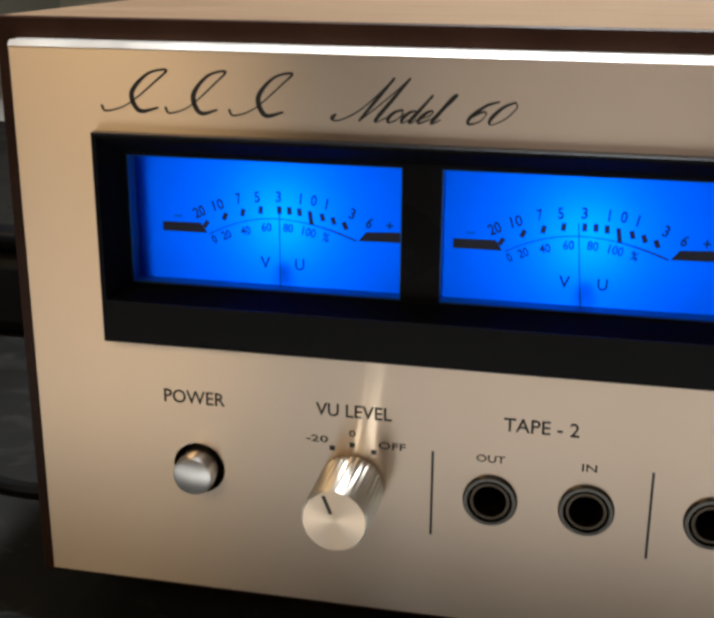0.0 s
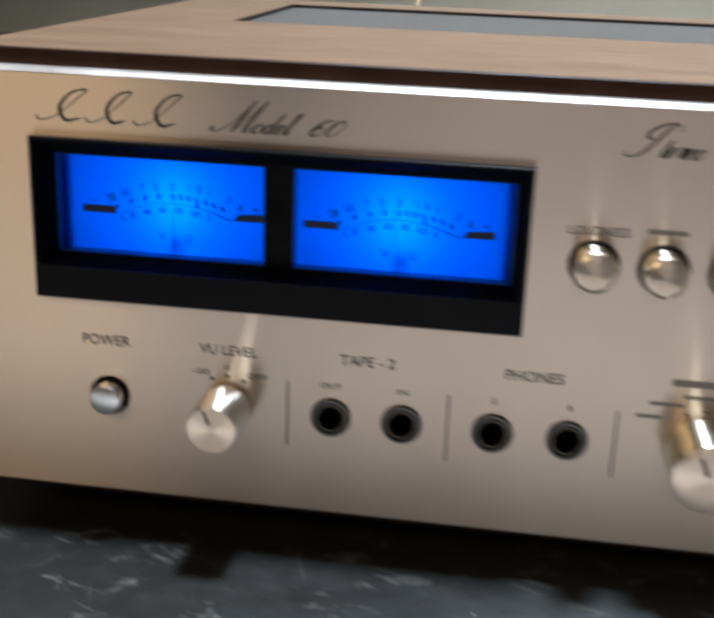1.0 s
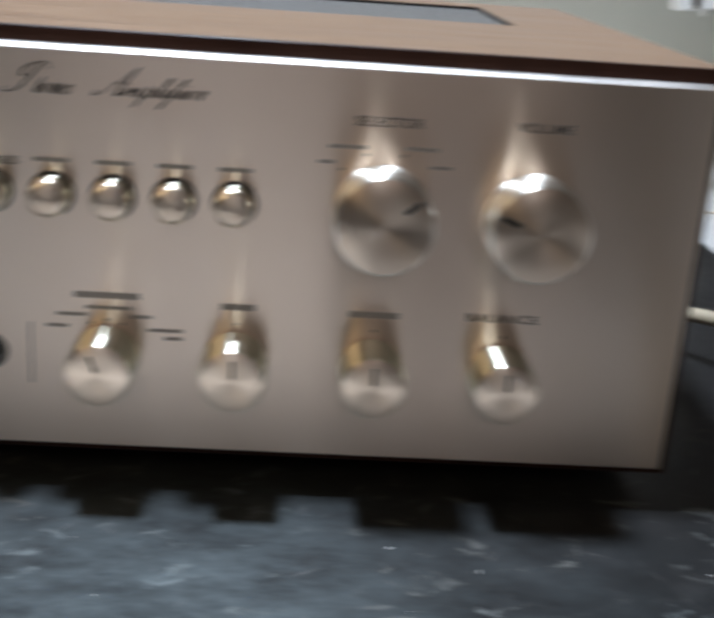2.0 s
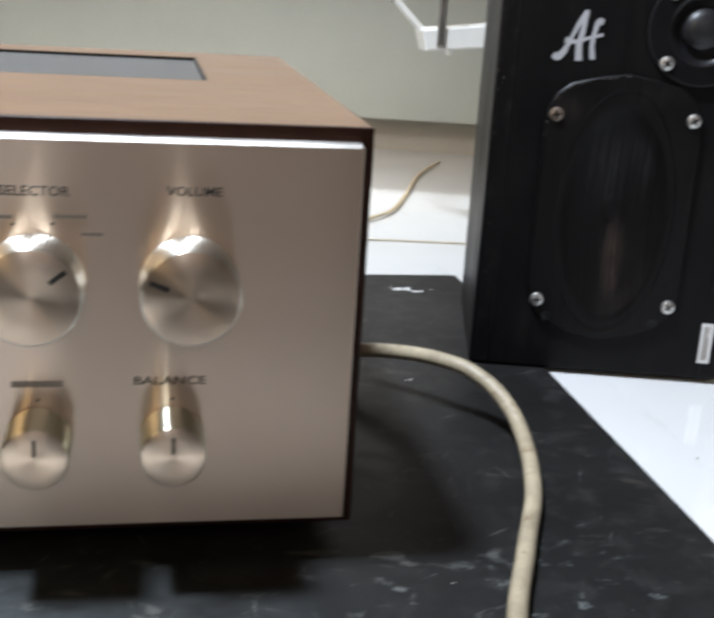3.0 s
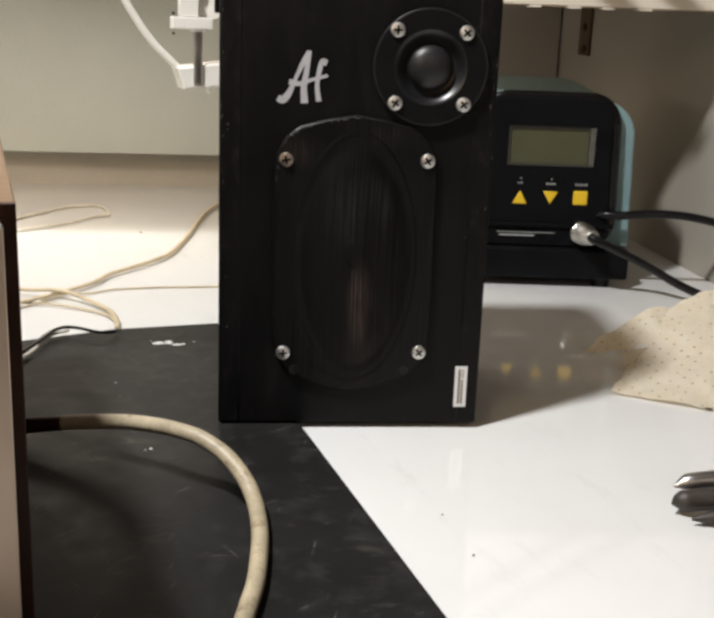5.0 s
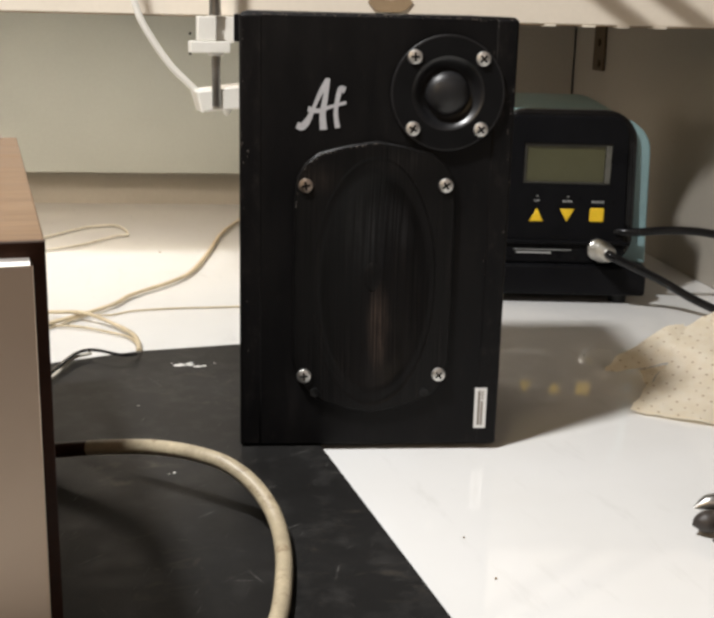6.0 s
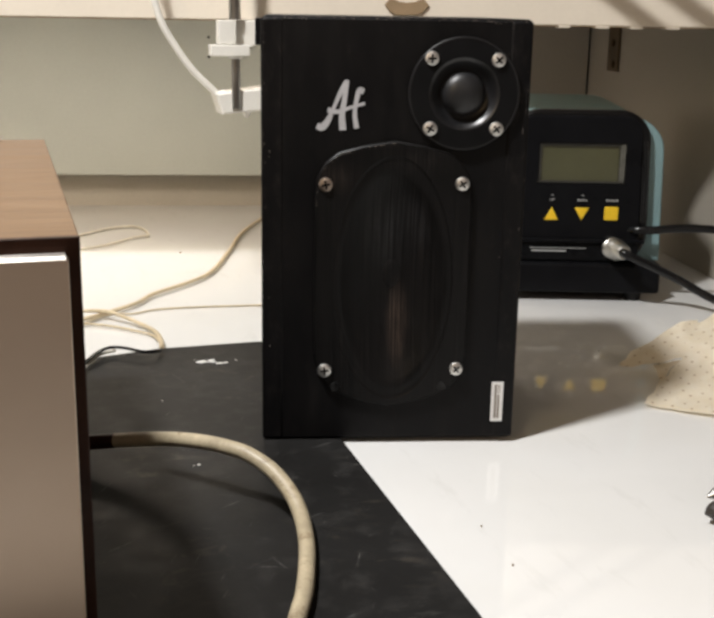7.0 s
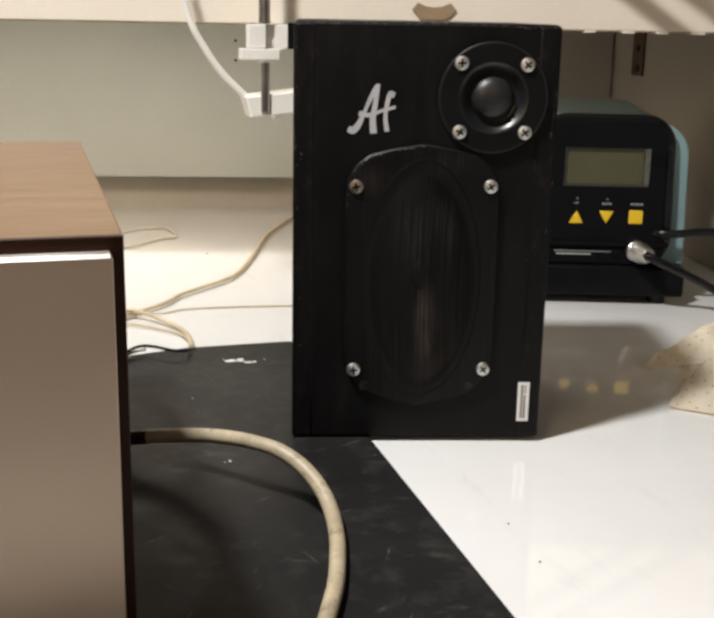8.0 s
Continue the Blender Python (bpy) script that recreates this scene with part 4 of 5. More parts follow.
for x, z in ((0.3026, 0.1215), (0.3146, 0.1218), (0.2950, 0.1166), (0.3524, 0.0626), (0.3090, 0.0626), (0.2636, 0.0626), (0.2160, 0.0606), (0.2210, 0.0620), (0.2262, 0.0606)):
    part("print_dot", lathe([(0.0005, 0), (0.0005, 0.00006), (0, 0.00006)], 12, Matrix.Translation((x, Y, z)) @ OUT), INK, amp)
# the maker's mark: three plain pen flourishes
for x, w in ((0.0216, 0.0160), (0.0366, 0.0144), (0.0512, 0.0146)):
    loop = [(x, 0.1360), (x + 0.08 * w, 0.1347), (x + 0.40 * w, 0.1364), (x + 0.82 * w, 0.1416), (x + 0.98 * w, 0.1440), (x + 0.70 * w, 0.1430), (x + 0.46 * w, 0.1388), (x + 0.56 * w, 0.1350), (x + 0.84 * w, 0.1358)]
    part("flourish", ribbon(bmesh.new(), loop, (0.0006, 0.0004, 0.0003, 0.0004, 0.0005, 0.0006, 0.0011, 0.0010, 0.0004), Y), INK, amp, "black pen flourish", smooth=False)

# cords at the back of the amplifier
cord = part("mains_cable", tube([(0.4000, 0.2060, 0.0070), (0.4270, 0.1944, 0.0118), (0.4479, 0.1810, 0.0164), (0.4659, 0.1645, 0.0212), (0.4790, 0.1480, 0.0245), (0.4890, 0.1360, 0.0252), (0.4963, 0.1280, 0.0240), (0.5046, 0.1174, 0.0195),
                                  (0.5101, 0.1049, 0.0130), (0.5115, 0.0922, 0.0075), (0.5090, 0.0740, 0.0045), (0.5041, 0.0548, 0.0042), (0.4974, 0.0335, 0.0042), (0.4909, 0.0176, 0.0042), (0.4790, -0.0110, 0.0042), (0.4600, -0.0600, 0.0042), (0.4450, -0.1300, 0.0042)], 0.0036, 14), CABLEW)
tagged(cord, "thick dirty-white mains cable curving over the black mat", "cable")
# the amplifier's shadow on the cable, added as a dark brown tube
part("cable_shade", tube([(0.4000, 0.2060, 0.0070), (0.4180, 0.1985, 0.0102), (0.4270, 0.1944, 0.0118), (0.4400, 0.1863, 0.0146)], lambda t: 0.0039 - 0.00028 * max(0, t - 0.6) / 0.4, 14), EDGING, cord, "dark brown tube on the cable, standing in for the case's shadow")


# ---- loudspeaker ----
SPK = pose(0.5193, 0.2049, 0, 0, 0, -13.51)
spk = thing("loudspeaker", SPK, "small black vinyl-wrapped loudspeaker standing on the mat edge", "loudspeaker")
SW, SH, SD = 0.1350, 0.2212, 0.124
cone_c, cone_a, cone_b = (0.0676, 0.0885), 0.0316, 0.0650
body = part("cabinet", plate(rect(0, SW, 0.0002, SH, 0.0028, 4), [circle(cone_c[0], cone_c[1], cone_a, 48, cone_b), circle(0.1012, 0.1846, 0.017, 32)], 0.0, 0.03, 0.0016), VINYL, spk, "black vinyl-wrapped cabinet with rubbed edges")
part("cabinet_rear", plate(rect(0, SW, 0.0002, SH, 0.0028, 4), [], 0.0300, SD, 0.0), VINYL, spk)
bm = bmesh.new()
for x0, x1, z0, z1 in ((-0.0002, 0.011, 0.001, SH - 0.001), (SW - 0.011, SW + 0.0002, 0.001, SH - 0.001)):
    box(x0, x1, -0.0005, SD, z0, z1, 0.0014, 3, bm)
part("edge_wrap", bm, WORN, spk, "overlapping strip of black wrap along the edges")

outline = [(0.0672, 0.1610), (0.0520, 0.1585), (0.0390, 0.1550), (0.0320, 0.1495), (0.0278, 0.1420), (0.0268, 0.1280), (0.0266, 0.0885), (0.0268, 0.0480), (0.0290, 0.0380), (0.0345, 0.0300), (0.0430, 0.0255), (0.0540, 0.0220), (0.0672, 0.0195)]
outline = outline + [(2 * 0.0672 - x, z) for x, z in outline[-2:0:-1]]
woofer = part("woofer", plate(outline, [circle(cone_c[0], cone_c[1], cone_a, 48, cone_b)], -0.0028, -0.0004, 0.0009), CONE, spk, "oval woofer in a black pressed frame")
m = Matrix.Translation((cone_c[0], 0, cone_c[1])) @ OUT
rk = cone_b
bm = bmesh.new()
prof = [(1.0, 0.0027), (0.985, 0.0023), (0.965, 0.0020), (0.94, 0.0021), (0.905, 0.0021), (0.87, 0.0018), (0.84, 0.0012), (0.82, 0.0007)]
lathe([(rk * r, h) for r, h in prof], 64, m, bm, sx=cone_a / cone_b)
part("surround", bm, CONE, woofer)
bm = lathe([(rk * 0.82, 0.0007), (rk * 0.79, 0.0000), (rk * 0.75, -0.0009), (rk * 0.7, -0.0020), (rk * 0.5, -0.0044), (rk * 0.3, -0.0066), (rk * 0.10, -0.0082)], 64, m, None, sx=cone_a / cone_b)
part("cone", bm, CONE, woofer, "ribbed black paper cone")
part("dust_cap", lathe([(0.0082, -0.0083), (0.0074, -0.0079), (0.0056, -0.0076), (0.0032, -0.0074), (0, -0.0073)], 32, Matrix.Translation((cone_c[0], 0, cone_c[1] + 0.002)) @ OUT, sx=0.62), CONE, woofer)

tweeter = part("tweeter", lathe([(0.0279, 0.0002), (0.0279, 0.0022), (0.0273, 0.0028), (0.0180, 0.0028), (0.0177, 0.0024)], 64, Matrix.Translation((0.1012, 0, 0.1846)) @ OUT), DULLBLACK, spk, "round tweeter with a black flange")
m = Matrix.Translation((0.1012, 0, 0.1846)) @ OUT
part("flange_rim", lathe([(0.0281, 0.0016), (0.0281, 0.0024), (0.0277, 0.0029), (0.0270, 0.0029)], 64, m), GLOSSBLACK, tweeter)
part("horn_ring", lathe([(0.0179, 0.0027), (0.0173, 0.0025), (0.0165, 0.0019), (0.0153, 0.0008), (0.0141, -0.0005), (0.0130, -0.0015), (0.0112, -0.0022)], 48, m), GLOSSBLACK, tweeter)
part("dome", lathe([(0.0112, -0.0022), (0.0110, -0.0008), (0.0104, 0.0006), (0.0090, 0.0023), (0.0066, 0.0036), (0.0035, 0.0043), (0, 0.0045)], 40, m), DOME, tweeter)


def screw(x, z, y, turn, material, parent, r=0.0037):
    m = Matrix.Translation((x, y, z)) @ OUT
    s = part("screw", lathe([(r, 0.0), (r, 0.0007), (r * 0.9, 0.0013), (r * 0.55, 0.0018), (0, 0.0019)], 24, m), material, parent, "bright cross-head screw")
    bm = bmesh.new()
    for a in (0, 90):
        b2 = box(-r * 0.58, r * 0.58, -r * 0.13, r * 0.13, 0.0014, 0.00205)
        b2.transform(m @ Matrix.Rotation(radians(turn + a), 4, "Z"))
        tmp = bpy.data.meshes.new("slot")
        b2.to_mesh(tmp)
        b2.free()
        bm.from_mesh(tmp)
        bpy.data.meshes.remove(tmp)
    part("cross_slot", bm, HOLE, s, smooth=False)


for x, z, a, mt in ((0.0324, 0.1387, 10, RUSTY), (0.1021, 0.1395, 35, ZINC), (0.0326, 0.0401, 5, ZINC), (0.1025, 0.0407, 40, ZINC)):
    screw(x, z, -0.0028, a, mt, woofer)
for x, z, a in ((0.0844, 0.2018, 0), (0.1178, 0.2014, 45), (0.0845, 0.1673, 60), (0.1181, 0.1674, 40)):
    screw(x, z, -0.0026, a, ZINC, tweeter)
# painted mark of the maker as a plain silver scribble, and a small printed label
bm = bmesh.new()
ribbon(bm, [(0.0278, 0.1680), (0.0303, 0.1672), (0.0332, 0.1704), (0.0361, 0.1769), (0.0394, 0.1843), (0.0426, 0.1902)], [0.0030, 0.0036, 0.0030, 0.0018, 0.0024, 0.0024], -0.00005, 0.0002)
ribbon(bm, [(0.0427, 0.1906), (0.0414, 0.1807), (0.0403, 0.1733), (0.0408, 0.1658)], [0.0020, 0.0026, 0.0030, 0.0036], -0.00012, 0.0002)
ribbon(bm, [(0.0331, 0.1758), (0.0384, 0.1750), (0.0444, 0.1771), (0.0517, 0.1792)], [0.0026, 0.0022, 0.0016, 0.0016], -0.00019, 0.0002)
ribbon(bm, [(0.0511, 0.1850), (0.0488, 0.1856), (0.0472, 0.1794), (0.0467, 0.1734), (0.0477, 0.1668)], [0.0030, 0.0026, 0.0022, 0.0022, 0.0026], -0.00026, 0.0002)
part("painted_mark", bm, SILVERPAINT, spk, "silver painted scribble", smooth=False)
for x, z in ((0.0383, 0.0308), (0.0952, 0.0309)):
    part("dimple", lathe([(0.0026, 0.0), (0.0024, 0.0006), (0.0014, 0.0004), (0, 0.0002)], 16, Matrix.Translation((x, -0.0028, z)) @ OUT), RUBBER, woofer)
rnd = random.Random(11)
bm = bmesh.new()
for k in range(96):
    on_top = k % 3 > 0
    x = rnd.uniform(0.002, SW - 0.002) if on_top else rnd.choice((0.0012, 0.0012, 0.0035, SW - 0.0012, SW - 0.0030, SW - 0.0108)) + rnd.uniform(-0.0009, 0.0009)
    z = SH - abs(rnd.gauss(0.0006, 0.0006)) - 0.0003 if on_top else SH - 0.004 - abs(rnd.gauss(0, 0.07))
    if z < 0.012:
        continue
    a, b = rnd.uniform(0.0001, 0.0004), rnd.uniform(0.0002, 0.0014) * rnd.choice((0.5, 0.7, 1.3))
    lathe([(1.0, 0.0), (0.6, 0.0001), (0, 0.00012)], 7, Matrix.Translation((x, -0.0006 if not on_top else -0.0001, z)) @ OUT @ Matrix.Rotation(rnd.uniform(-0.3, 0.3), 4, "Z") @ Matrix.Diagonal((b if on_top else a, a if on_top else b, 1, 1)), bm)
for k in range(26):  # rubbed spots on the upper edge of the woofer frame
    w = rnd.random() ** 1.5
    (x0, z0), (x1, z1) = outline[int(w * 5)], outline[int(w * 5) + 1]
    u = rnd.random()
    r = rnd.uniform(0.00015, 0.00045)
    lathe([(1.0, 0.0), (0.6, 0.0001), (0, 0.00012)], 7, Matrix.Translation((x0 + (x1 - x0) * u + 0.0009, -0.00281, z0 + (z1 - z0) * u - 0.0012)) @ OUT @ Matrix.Diagonal((r * rnd.uniform(1, 2.2), r * rnd.uniform(0.5, 1.2), 1, 1)), bm)
tagged(part("edge_wear", bm, CHIP, spk), "small rubbed-through light spots along the edges", "", "", "stuff")
lab = part("label", box(0.1228, 0.1292, -0.0007, -0.0005, 0.0100, 0.0324), LABELW, spk, "small white printed label", smooth=False)
for k, (x, w) in enumerate(((0.1245, 0.0007), (0.1262, 0.0005))):
    bar(x, x + w + 0.0006, 0.0118, 0.0308 if k == 0 else 0.0250, -0.0007, GREYINK, lab)
bm = bmesh.new()
for k in range(4):
    box(0.1262, 0.1276, -0.00076, -0.0007, 0.0262 + 0.0012 * k, 0.0268 + 0.0012 * k, 0, 2, bm)
part("print_bar", bm, GREYINK, lab, smooth=False)
part("terminal", box(-0.0035, -0.0003, 0.030, 0.050, 0.206, 0.2195, 0.0006), DULLBLACK, spk, "black clip on the cabinet side")


# ---- soldering station ----
STA = pose(0.793, 0.4617, 0, 0, 0, -17.98)
sta = thing("soldering_station", STA, "black and teal soldering station with a grey display and yellow keys", "soldering station")
leaned = lambda pts: [(x - (0.0035 + 0.0040 * (z - 0.03) / 0.12 if x > 0.04 else 0.0), z) for x, z in pts]
shell = [(-0.0235, 0.0300), (0.1155, 0.0300)] + [(0.0855 + 0.030 * math.cos(radians(9 * k)), 0.1218 + 0.030 * math.sin(radians(9 * k))) for k in range(11)]
shell += [(0.0065 - 0.030 * math.sin(radians(9 * k)), 0.1218 + 0.030 * math.cos(radians(9 * k))) for k in range(11)]
bm = plate(leaned(shell), [], 0.0080, 0.1700, 0.0014, seg=3)
for v in bm.verts:  # the top falls a little towards the front
    v.co.z -= 0.0052 * max(0.0, (v.co.z - 0.10) / 0.05) * (0.17 - v.co.y) / 0.162
part("casing", bm, TEAL, sta, "teal plastic casing")
fp = part("front_panel", plate(leaned(rect(-0.0120, 0.0965, 0.0300, 0.1470, 0.014, 6)), [rect(0.0078, 0.0770, 0.0935, 0.1258)], -0.0020, 0.0078, 0.0015), BLACK, sta, "black front panel")
part("panel_rim", plate(leaned(rect(-0.0150, 0.1030, 0.0295, 0.1516, 0.024, 8)), [leaned(rect(-0.0110, 0.0965, 0.0310, 0.1460, 0.014, 6))], 0.0000, 0.0079, 0.0025, seg=3), RIMBLACK, sta)
# added ridges that catch light, in place of the rim's two reflected lines
for dx, r in ((0.0, 0.0007), (-0.0022, 0.0005)):
    part("rim_glint_ridge", tube([(0.0968 + dx, 0.0002, 0.0560), (0.0962 + dx, -0.0006, 0.0640), (0.0950 + dx, -0.0006, 0.0950), (0.0940 + dx, -0.0006, 0.1180), (0.0930 + dx, 0.0002, 0.1280)], r, 8, 4), GLOSSBLACK, sta, "added shiny black ridge for the glints along the front rim")
part("display", box(0.0070, 0.0778, 0.0012, 0.0030, 0.0928, 0.1265), LCD, sta, "grey-green display, switched off")
part("display_frame", plate(rect(0.0079, 0.0769, 0.0936, 0.1257), [rect(0.0100, 0.0718, 0.0956, 0.1236, 0.001, 3)], -0.0006, 0.0010, 0.0004), FRAMEGREY, sta, "smoky plastic frame round the display")
# greyish reflection on the frame's right side, put into a lighter colour
part("frame_edge", box(0.0722, 0.0766, -0.0011, -0.0005, 0.0950, 0.1250, 0.0003), FRAMELIT, sta, "lighter edge of the display window, reflection put into its colour")
part("lip", box(-0.0120, 0.0960, -0.0050, -0.0015, 0.0465, 0.0490, 0.0008), BLACK, sta)
part("base", box(-0.0210, 0.1110, -0.0060, 0.1520, 0.0050, 0.0300, 0.0030, 3), BLACK, sta, "black base")
for x in (-0.008, 0.092):
    for y in (0.008, 0.135):
        part("foot", lathe([(0, -0.0022), (0.007, -0.0022), (0.0075, 0.006), (0, 0.006)], 20, Matrix.Translation((x, y, 0))), RUBBER, sta)
tri = lambda x, z, s: [(x - s, z - s * 0.85), (x + s, z - s * 0.85), (x, z + s * 0.95)]
part("key_up", plate(tri(0.0203, 0.0691, 0.0058), [], -0.0032, -0.0018, 0.0006), YELLOW, sta, "yellow triangular key")
part("key_down", plate([(x, 2 * 0.0696 - z) for x, z in tri(0.0443, 0.0696, 0.0058)], [], -0.0032, -0.0018, 0.0006), YELLOW, sta, "yellow triangular key")
part("key_mode", plate(rect(0.0624, 0.0736, 0.0645, 0.0755, 0.0012, 3), [], -0.0032, -0.0018, 0.0006), YELLOW, sta, "yellow square key")
words("UP", 0.0180, 0.0222, 0.0795, 0.0815, -0.0021, GREYTEXT, sta)
for x0, n in ((0.0405, 4), (0.0634, 5)):
    for k in range(n):
        bar(x0 + 0.0020 * k, x0 + 0.0020 * k + 0.0014, 0.0796, 0.0814 - 0.0004 * (k % 2), -0.0021, GREYTEXT, sta)
for x in (0.0203, 0.0443):
    bar(x - 0.0008, x + 0.0008, 0.0838, 0.0846, -0.0021, GREYTEXT, sta)
bar(0.0040, 0.0500, 0.0410, 0.0416, -0.0021, GREYTEXT, sta)
bar(0.0060, 0.0340, 0.0382, 0.0396, -0.0021, GREYTEXT, sta)
cn = Matrix.Translation((0.0700, -0.002, 0.0425)) @ OUT @ Matrix.Rotation(radians(16), 4, "Y") @ Matrix.Scale(1.08, 4)
part("socket", lathe([(0.0080, 0), (0.0080, 0.002), (0.0070, 0.003), (0.0055, 0.003)], 24, cn), DULLNICKEL, sta, "bright metal socket ring")
iron = part("iron_cable", tube([tuple(STA @ cn @ Vector((0, 0, 0.019))), tuple(STA @ cn @ Vector((0, -0.0005, 0.026))), (0.8947, 0.4000, 0.0245), (0.9194, 0.3800, 0.0098), (0.9420, 0.3640, 0.0030), (0.9900, 0.3400, 0.0040)], 0.0034, 12), CABLEB)
tagged(iron, "black soldering iron cable plugged into the station", "cable")
part("connector", lathe([(0.0066, 0.002), (0.0078, 0.004)] + [(0.0080 - 0.0004 * (k % 2), 0.0044 + 0.0008 * k) for k in range(8)] + [(0.0078, 0.0112), (0.0070, 0.0125), (0.0060, 0.019), (0.0046, 0.021), (0, 0.021)], 20, STA @ cn), DULLNICKEL, iron, "bright metal screw connector")
c2 = part("station_cord", tube([(0.8720, 0.4400, 0.0560), (0.8765, 0.4306, 0.0575), (0.8880, 0.4240, 0.0580), (0.9040, 0.4190, 0.0595), (0.9230, 0.4120, 0.0600), (0.9430, 0.4050, 0.0580), (0.9800, 0.3900, 0.0500)], 0.0034, 12), CABLEB)
tagged(c2, "black cord plugged into the front of the soldering station", "cable")


# ---- lamp clamp under the shelf ----
clamp = thing("lamp_clamp", pose(0.5673, 0.5000, 0.145), "white plastic lamp clamp with a steel screw at the shelf edge", "clamp")
part("jaw", box(-0.0187, -0.0054, -0.022, -0.0125, 0.0535, 0.0705, 0.0008), WHITEPL, clamp)
part("jaw_wing", plate([(-0.0053, 0.0705), (-0.0053, 0.0520), (0.0080, 0.0515), (0.0150, 0.0545), (0.0150, 0.0705)], [], -0.012, 0.018, 0.0006), WHITEPL, clamp)
part("flange", box(-0.0244, 0.0042, -0.025, -0.0125, 0.0451, 0.0532, 0.0008), WHITEPL, clamp)
part("nut_plate", lathe([(0.0050, 0.0430), (0.0062, 0.0451), (0, 0.0451)], 20, Matrix.Translation((-0.0046, -0.014, 0))), WHITEPL, clamp)
part("screw_rod", lathe([(0, 0.007)] + [(0.0034 - 0.0002 * (k % 2), 0.007 + 0.0012 * k) for k in range(37)] + [(0, 0.052)], 16, Matrix.Translation((-0.0046, -0.0150, 0))), STEEL, clamp, "threaded steel screw")
part("post", lathe([(0, 0.071), (0.0044, 0.071), (0.0044, 0.300), (0, 0.300)], 20, Matrix.Translation((-0.0051, -0.0150, 0))), STEEL, clamp, "smooth steel post of the lamp")
part("foot_bar", plate([(-0.0191, 0.0175), (-0.0147, 0.0023), (0.0600, 0.0090), (0.0600, 0.0270)], [], -0.014, 0.012, 0.0012), WHITEPL, clamp)
part("grip", lathe([(0.0, -0.001), (0.0020, 0.000), (0.0042, 0.0050), (0, 0.0052)], 16, Matrix.Translation((0.0051, -0.006, 0))), WHITEPL, clamp)
part("arm_joint", box(-0.012, 0.070, -0.075, -0.010, 0.255, 0.302, 0.006, 3), WHITEPL, clamp)
for x0, y0, z0, x1, y1, z1 in ((0.0549, -0.0457, 0.2692, 0.2647, -0.1120, 0.1196), (0.0549, -0.0457, 0.2930, 0.3040, -0.1244, 0.1240)):
    part("arm_bar", tube([(x0, y0, z0), ((x0 + x1) / 2, (y0 + y1) / 2, (z0 + z1) / 2), (x1, y1, z1)], 0.0058, 12, 4), WHITEPL, clamp, "white bar of the lamp arm")
lampcord = part("white_cord", tube([(0.4930, 0.498, 0.2800), (0.5010, 0.496, 0.2480), (0.5094, 0.496, 0.2163), (0.5195, 0.496, 0.1972), (0.5315, 0.496, 0.1803), (0.5432, 0.496, 0.1686), (0.5494, 0.496, 0.1628), (0.5530, 0.492, 0.1590)], 0.0025, 12), WHITEPL)
tagged(lampcord, "white lamp cord hanging in a curve to the clamp", "cord")
tag_ob = part("card_tag", plate([(-0.0170, 0.0010), (-0.0120, -0.0046), (-0.0070, -0.0064), (0.0070, -0.0064), (0.0120, -0.0046), (0.0170, 0.0010), (0.0125, 0.0062), (0.0060, 0.0035), (0.0, 0.0028), (-0.0060, 0.0035), (-0.0125, 0.0062)], [], -0.0022, -0.0008, 0.0003), CARD)
tag_ob.matrix_world = BENCH @ pose(*shelf_front(0.1972), 0.2274, 0, 0, -4.6)
tagged(tag_ob, "brown curved card piece at the shelf front", "card")


# ---- loose wires, cloth, tool ----
w1 = part("speaker_wire", tube([(0.4100, 0.4450, 0.003), (0.4379, 0.4625, 0.002), (0.4622, 0.4849, 0.001), (0.4865, 0.5079, 0.001), (0.5016, 0.5321, 0.001), (0.5203, 0.5508, 0.001), (0.5401, 0.5705, 0.001), (0.5620, 0.6015, 0.001), (0.5904, 0.6737, 0.001), (0.6213, 0.7631, 0.001), (0.6529, 0.8285, 0.001), (0.6700, 0.8600, 0.001)], 0.0015, 10, flat=1.35), CABLEY)
tagged(w1, "yellowed twin wire running from the amplifier over the bench", "wire")
w2 = part("thin_wire", tube([(0.4100, 0.4400, -0.001), (0.4377, 0.4600, -0.001), (0.4616, 0.4781, 0.001), (0.4822, 0.4850, -0.001), (0.5001, 0.4929, -0.001), (0.5315, 0.4938, -0.0012), (0.5557, 0.4909, -0.0012), (0.5802, 0.4880, -0.0012), (0.6300, 0.4820, -0.0012)], 0.0007, 8), CABLEY)
tagged(w2, "thin yellowed wire lying on the white bench", "wire")
w3 = part("looped_wire", tube([(0.4100, 0.5000, 0.003), (0.4394, 0.4877, 0.003), (0.4613, 0.4734, 0.005), (0.4788, 0.4527, 0.002), (0.4897, 0.4282, 0.001), (0.4917, 0.4046, 0.001), (0.4894, 0.3822, 0.002)], 0.0014, 10, flat=1.3), CABLEY)
tagged(w3, "yellowed wire bent back in a loop", "wire")
w7 = part("looped_wire", tube([(0.4100, 0.4660, 0.000), (0.4378, 0.4624, 0.000), (0.4594, 0.4523, 0.000), (0.4796, 0.4318, 0.000), (0.4884, 0.4180, 0.000), (0.4903, 0.3963, 0.001), (0.4885, 0.3800, 0.002)], 0.0009, 8), CABLEY)
tagged(w7, "thinner yellowed wire lying inside the loop", "wire")
